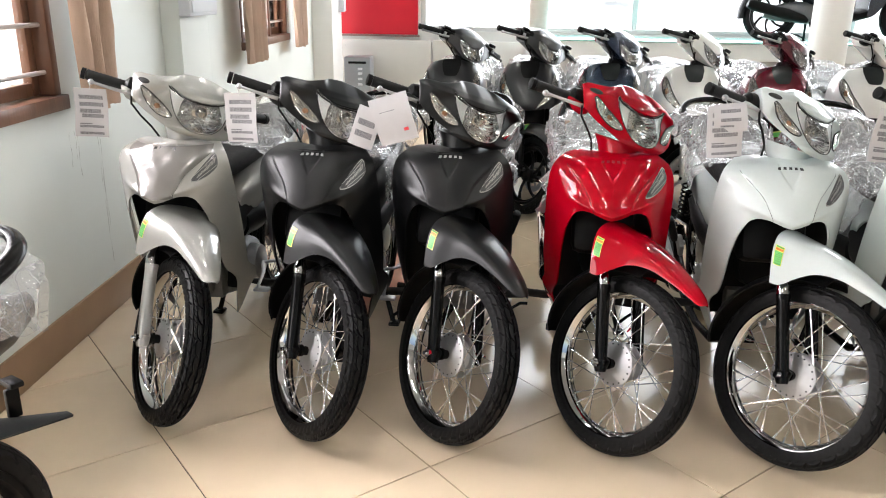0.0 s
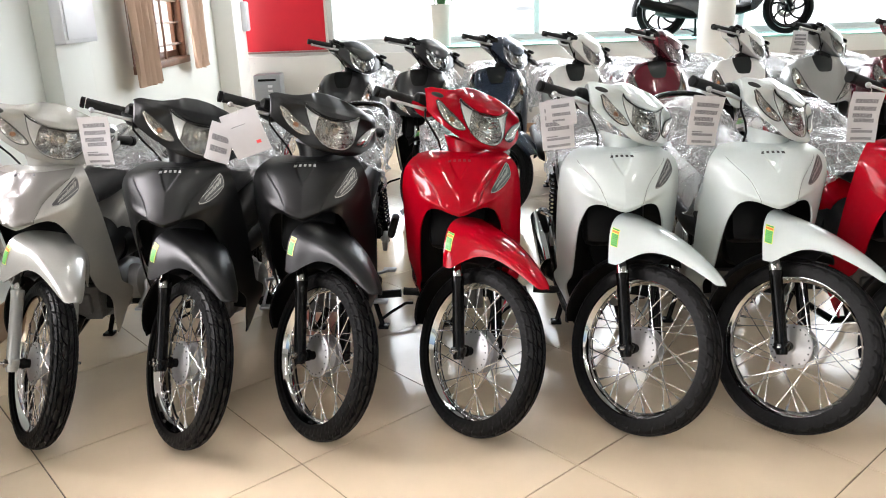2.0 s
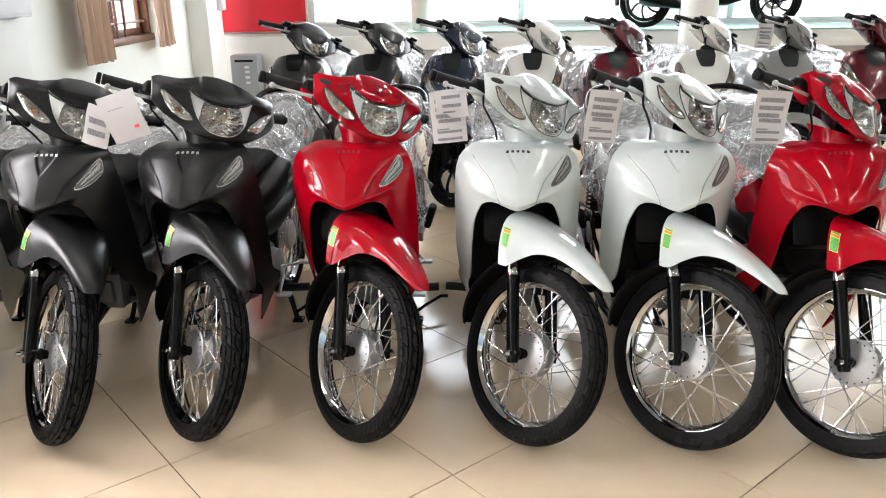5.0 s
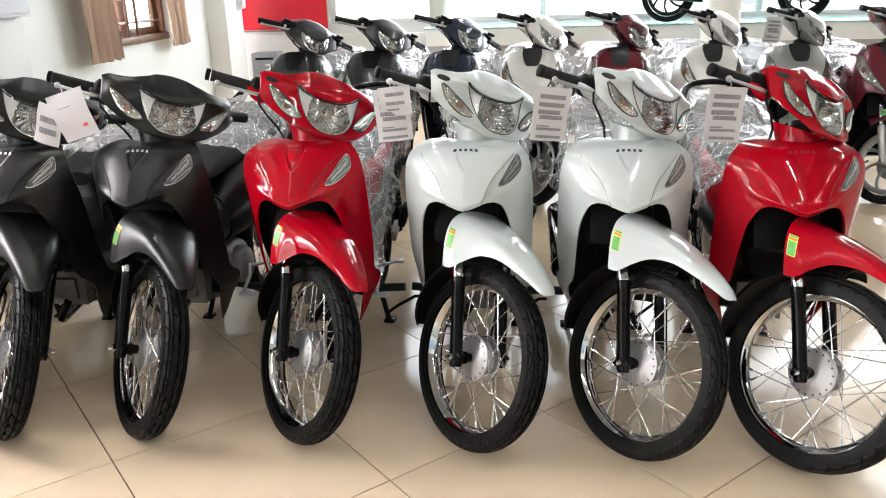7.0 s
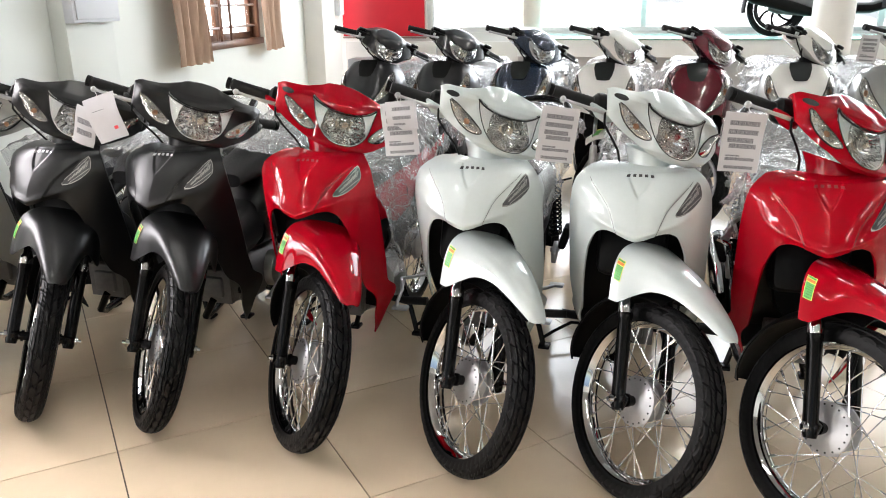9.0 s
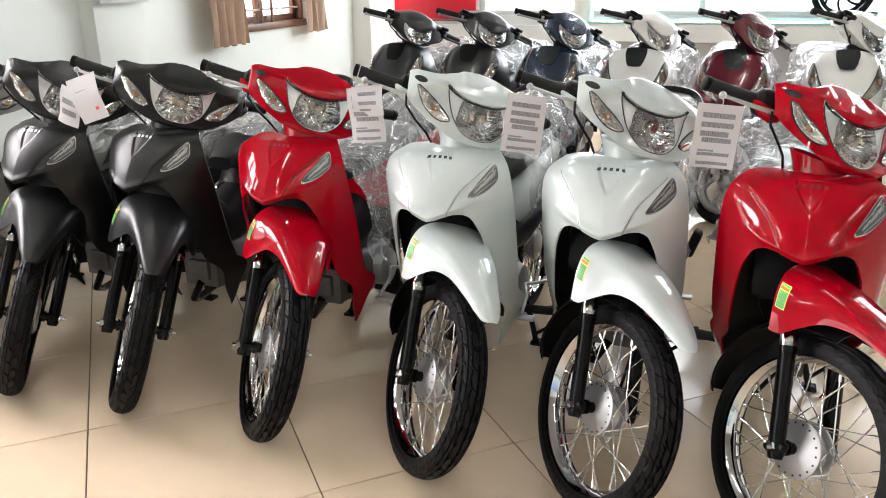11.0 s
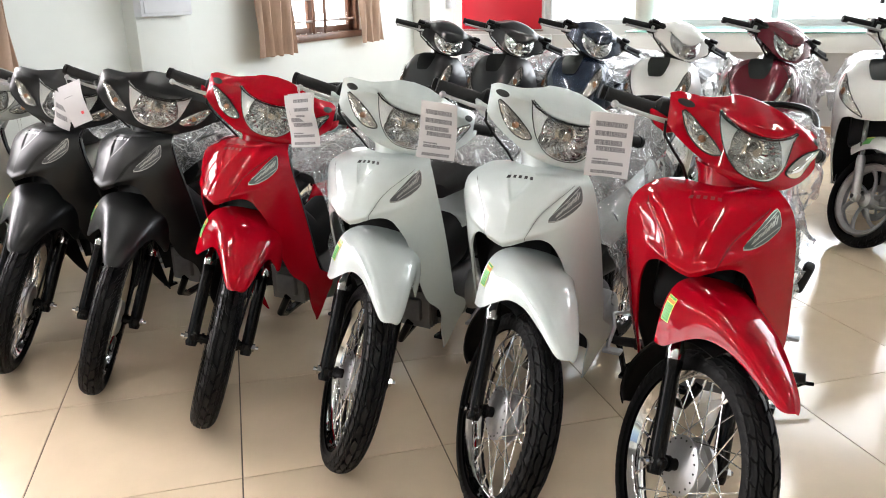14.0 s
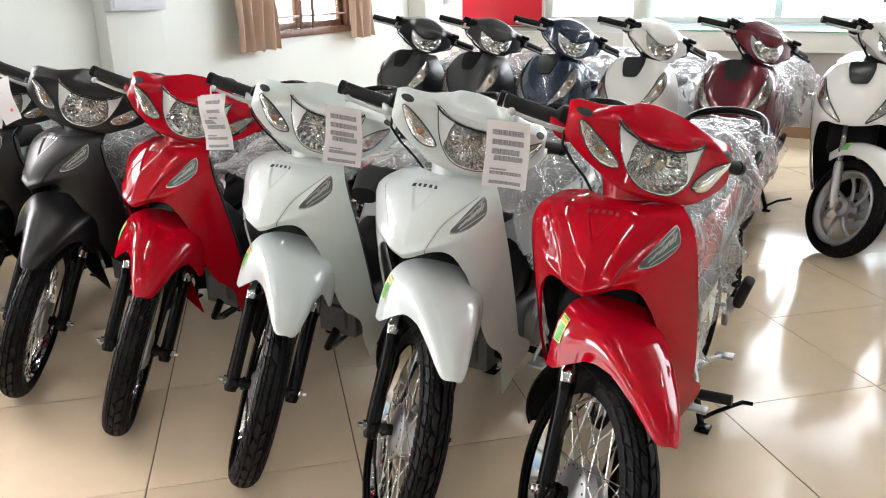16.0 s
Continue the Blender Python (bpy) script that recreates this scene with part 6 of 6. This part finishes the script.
side_bike = kit.lay("motorcycle", m, {"paint": "scooter_black", "fork": "black_metal", "emblem": "emblem_light", "chrome": "plastic"}, "black motorcycle with film-wrapped tail and black cast wheels near the wall", "motorcycle", "", ("spoke", "tail_lamp", "rear_mudguard"))
cast = put("cast_wheel", CAST_HUB, "plastic", side_bike, Matrix.Translation((0, 1.224, AXLE_Z)) @ Matrix.Scale(1.2, 4), "black cast wheel")
put("rim", CAST_RIM, "plastic", cast)
for k in range(7):
    put("spoke", CAST_SPOKE, "plastic", cast, Matrix.Rotation(2 * math.pi * k / 7, 4, "X"))
bm = bmesh.new()
rows = [[(-0.03 * t + 0.085 * u * (1 - 0.85 * t ** 1.3), 1.22 + 0.37 * t, 0.585 - 0.135 * t - 0.03 * u * u * (1 - t)) for u in np.linspace(-1, 1, 9)] for t in np.linspace(0, 1, 9)]
plate = put("plate_holder", mesh_of("plate_holder", sheet(rows, 0.006)), "grey_plastic", side_bike, None, "black plastic tail guard")
bm = bmesh.new()
box(bm, (0.014, 0.03, 0.07), pose(-0.05, 1.48, 0.52), 0.004)
box(bm, (0.05, 0.03, 0.014), pose(-0.062, 1.49, 0.56), 0.004)
put("reflector_bracket", mesh_of("reflector_bracket", bm), "plastic", plate)
f = tagged(put("seat_film", mesh_of("seat_film", film_bm(0.95, 1.5, seat_top, 0.1, 0.08, 11, 60, 0.028), 60), "film", None, m), "crumpled clear plastic film over the motorcycle tail", "plastic film", "films over the seats")
f.visible_shadow = False

# ---- planter on the display ledge ----
M.update({"planter": mat("planter_glaze", (0.62, 0.6, 0.55), 0.35, 0, 0.04, 20, 0.05, 60), "leaf": mat("plant_leaf", (0.05, 0.16, 0.05), 0.45, 0, 0.3, 30), "soil": mat("planter_soil", (0.05, 0.035, 0.025), 0.9, 0, 0.3, 60, 0.5, 90)})
planter = empty("potted_plant", pose(0.39, 8.6, LEDGE_TOP) @ Matrix.Diagonal((1, 1, 0.9, 1)), "drooping green plant in a tall off-white planter on the ledge", "plant")
bm = bmesh.new()
lathe(bm, [(0.0, 0.0), (0.088, 0.0), (0.094, 0.006), (0.104, 0.25), (0.112, 0.46), (0.116, 0.475), (0.112, 0.482), (0.103, 0.478), (0.1, 0.45), (0.0, 0.45)], 32, None, "z")
part("planter", bm, "planter", planter, "tall tapered off-white planter")
bm = bmesh.new()
lathe(bm, [(0.0, 0.462), (0.05, 0.46), (0.1, 0.455)], 20, None, "z")
part("soil", bm, "soil", planter)
rnd = random.Random(21)
for k in range(26):
    a = 2 * math.pi * k / 26 + rnd.uniform(-0.2, 0.2)
    reach, rise, fall = rnd.uniform(0.1, 0.2), rnd.uniform(0.12, 0.4), rnd.uniform(0.05, 0.22)
    rows = []
    for j in range(9):
        t = j / 8
        d = 0.03 + reach * t
        z = 0.46 + rise * math.sin(min(1.0, t * 1.5) * math.pi / 2) - fall * max(0.0, t - 0.45) ** 1.3 * 2.2
        w = 0.013 * math.sin(math.pi * min(0.98, 0.12 + 0.88 * t)) + 0.001
        rows.append([(d * math.cos(a) - w * u * math.sin(a), d * math.sin(a) + w * u * math.cos(a), z + 0.004 * abs(u)) for u in (-1, 0, 1)])
    part("leaf", sheet(rows, 0.0006), "leaf", planter)

# ---- floor tiles, laid diagonally ----
TILE, JOINT = 0.608, 0.0036
TILE_TURN = 42.3
AXIS_A = Matrix.Rotation(radians(TILE_TURN), 4, "Z") @ Vector((1, 0, 0))
AXIS_B = Matrix.Rotation(radians(TILE_TURN + 90), 4, "Z") @ Vector((1, 0, 0))
bm = bmesh.new()
s = TILE - JOINT
low, high = [], []
for x, y in ((-1, -1), (1, -1), (1, 1), (-1, 1)):
    low.append(bm.verts.new((x * s / 2, y * s / 2, -0.0029)))
    high.append(bm.verts.new((x * (s / 2 - 0.0007), y * (s / 2 - 0.0007), 0.0)))
bm.faces.new(high)
for k in range(4):
    bm.faces.new((low[k], low[(k + 1) % 4], high[(k + 1) % 4], high[k]))
TILE_MESH = mesh_of("floor_tile", bm, 0)
rest = bmesh.new()
count = 0
for i in range(-24, 25):
    for j in range(-24, 25):
        c = Vector((0.024, 2.004, 0)) + AXIS_A * (i + 0.5) * TILE + AXIS_B * (j + 0.5) * TILE
        if not (ROOM_X0 < c.x < ROOM_X1 + 0.2 and ROOM_Y0 < c.y < ROOM_Y1):
            continue
        if -1.9 < c.x < 5.2 and 0.6 < c.y < 8.7 and count < 290:
            put("floor_tile", TILE_MESH, "tile", floor, Matrix.Translation(c) @ Matrix.Rotation(radians(TILE_TURN), 4, "Z"))
            count += 1
        else:
            corners = [c + AXIS_A * (a * s / 2) + AXIS_B * (b * s / 2) for a, b in ((-1, -1), (1, -1), (1, 1), (-1, 1))]
            rest.faces.new([rest.verts.new(p) for p in corners])
tagged(put("floor_tiles_beyond", mesh_of("floor_tiles_beyond", rest, 0), "tile", floor), "cream polished porcelain tiles", "", "", "stuff")
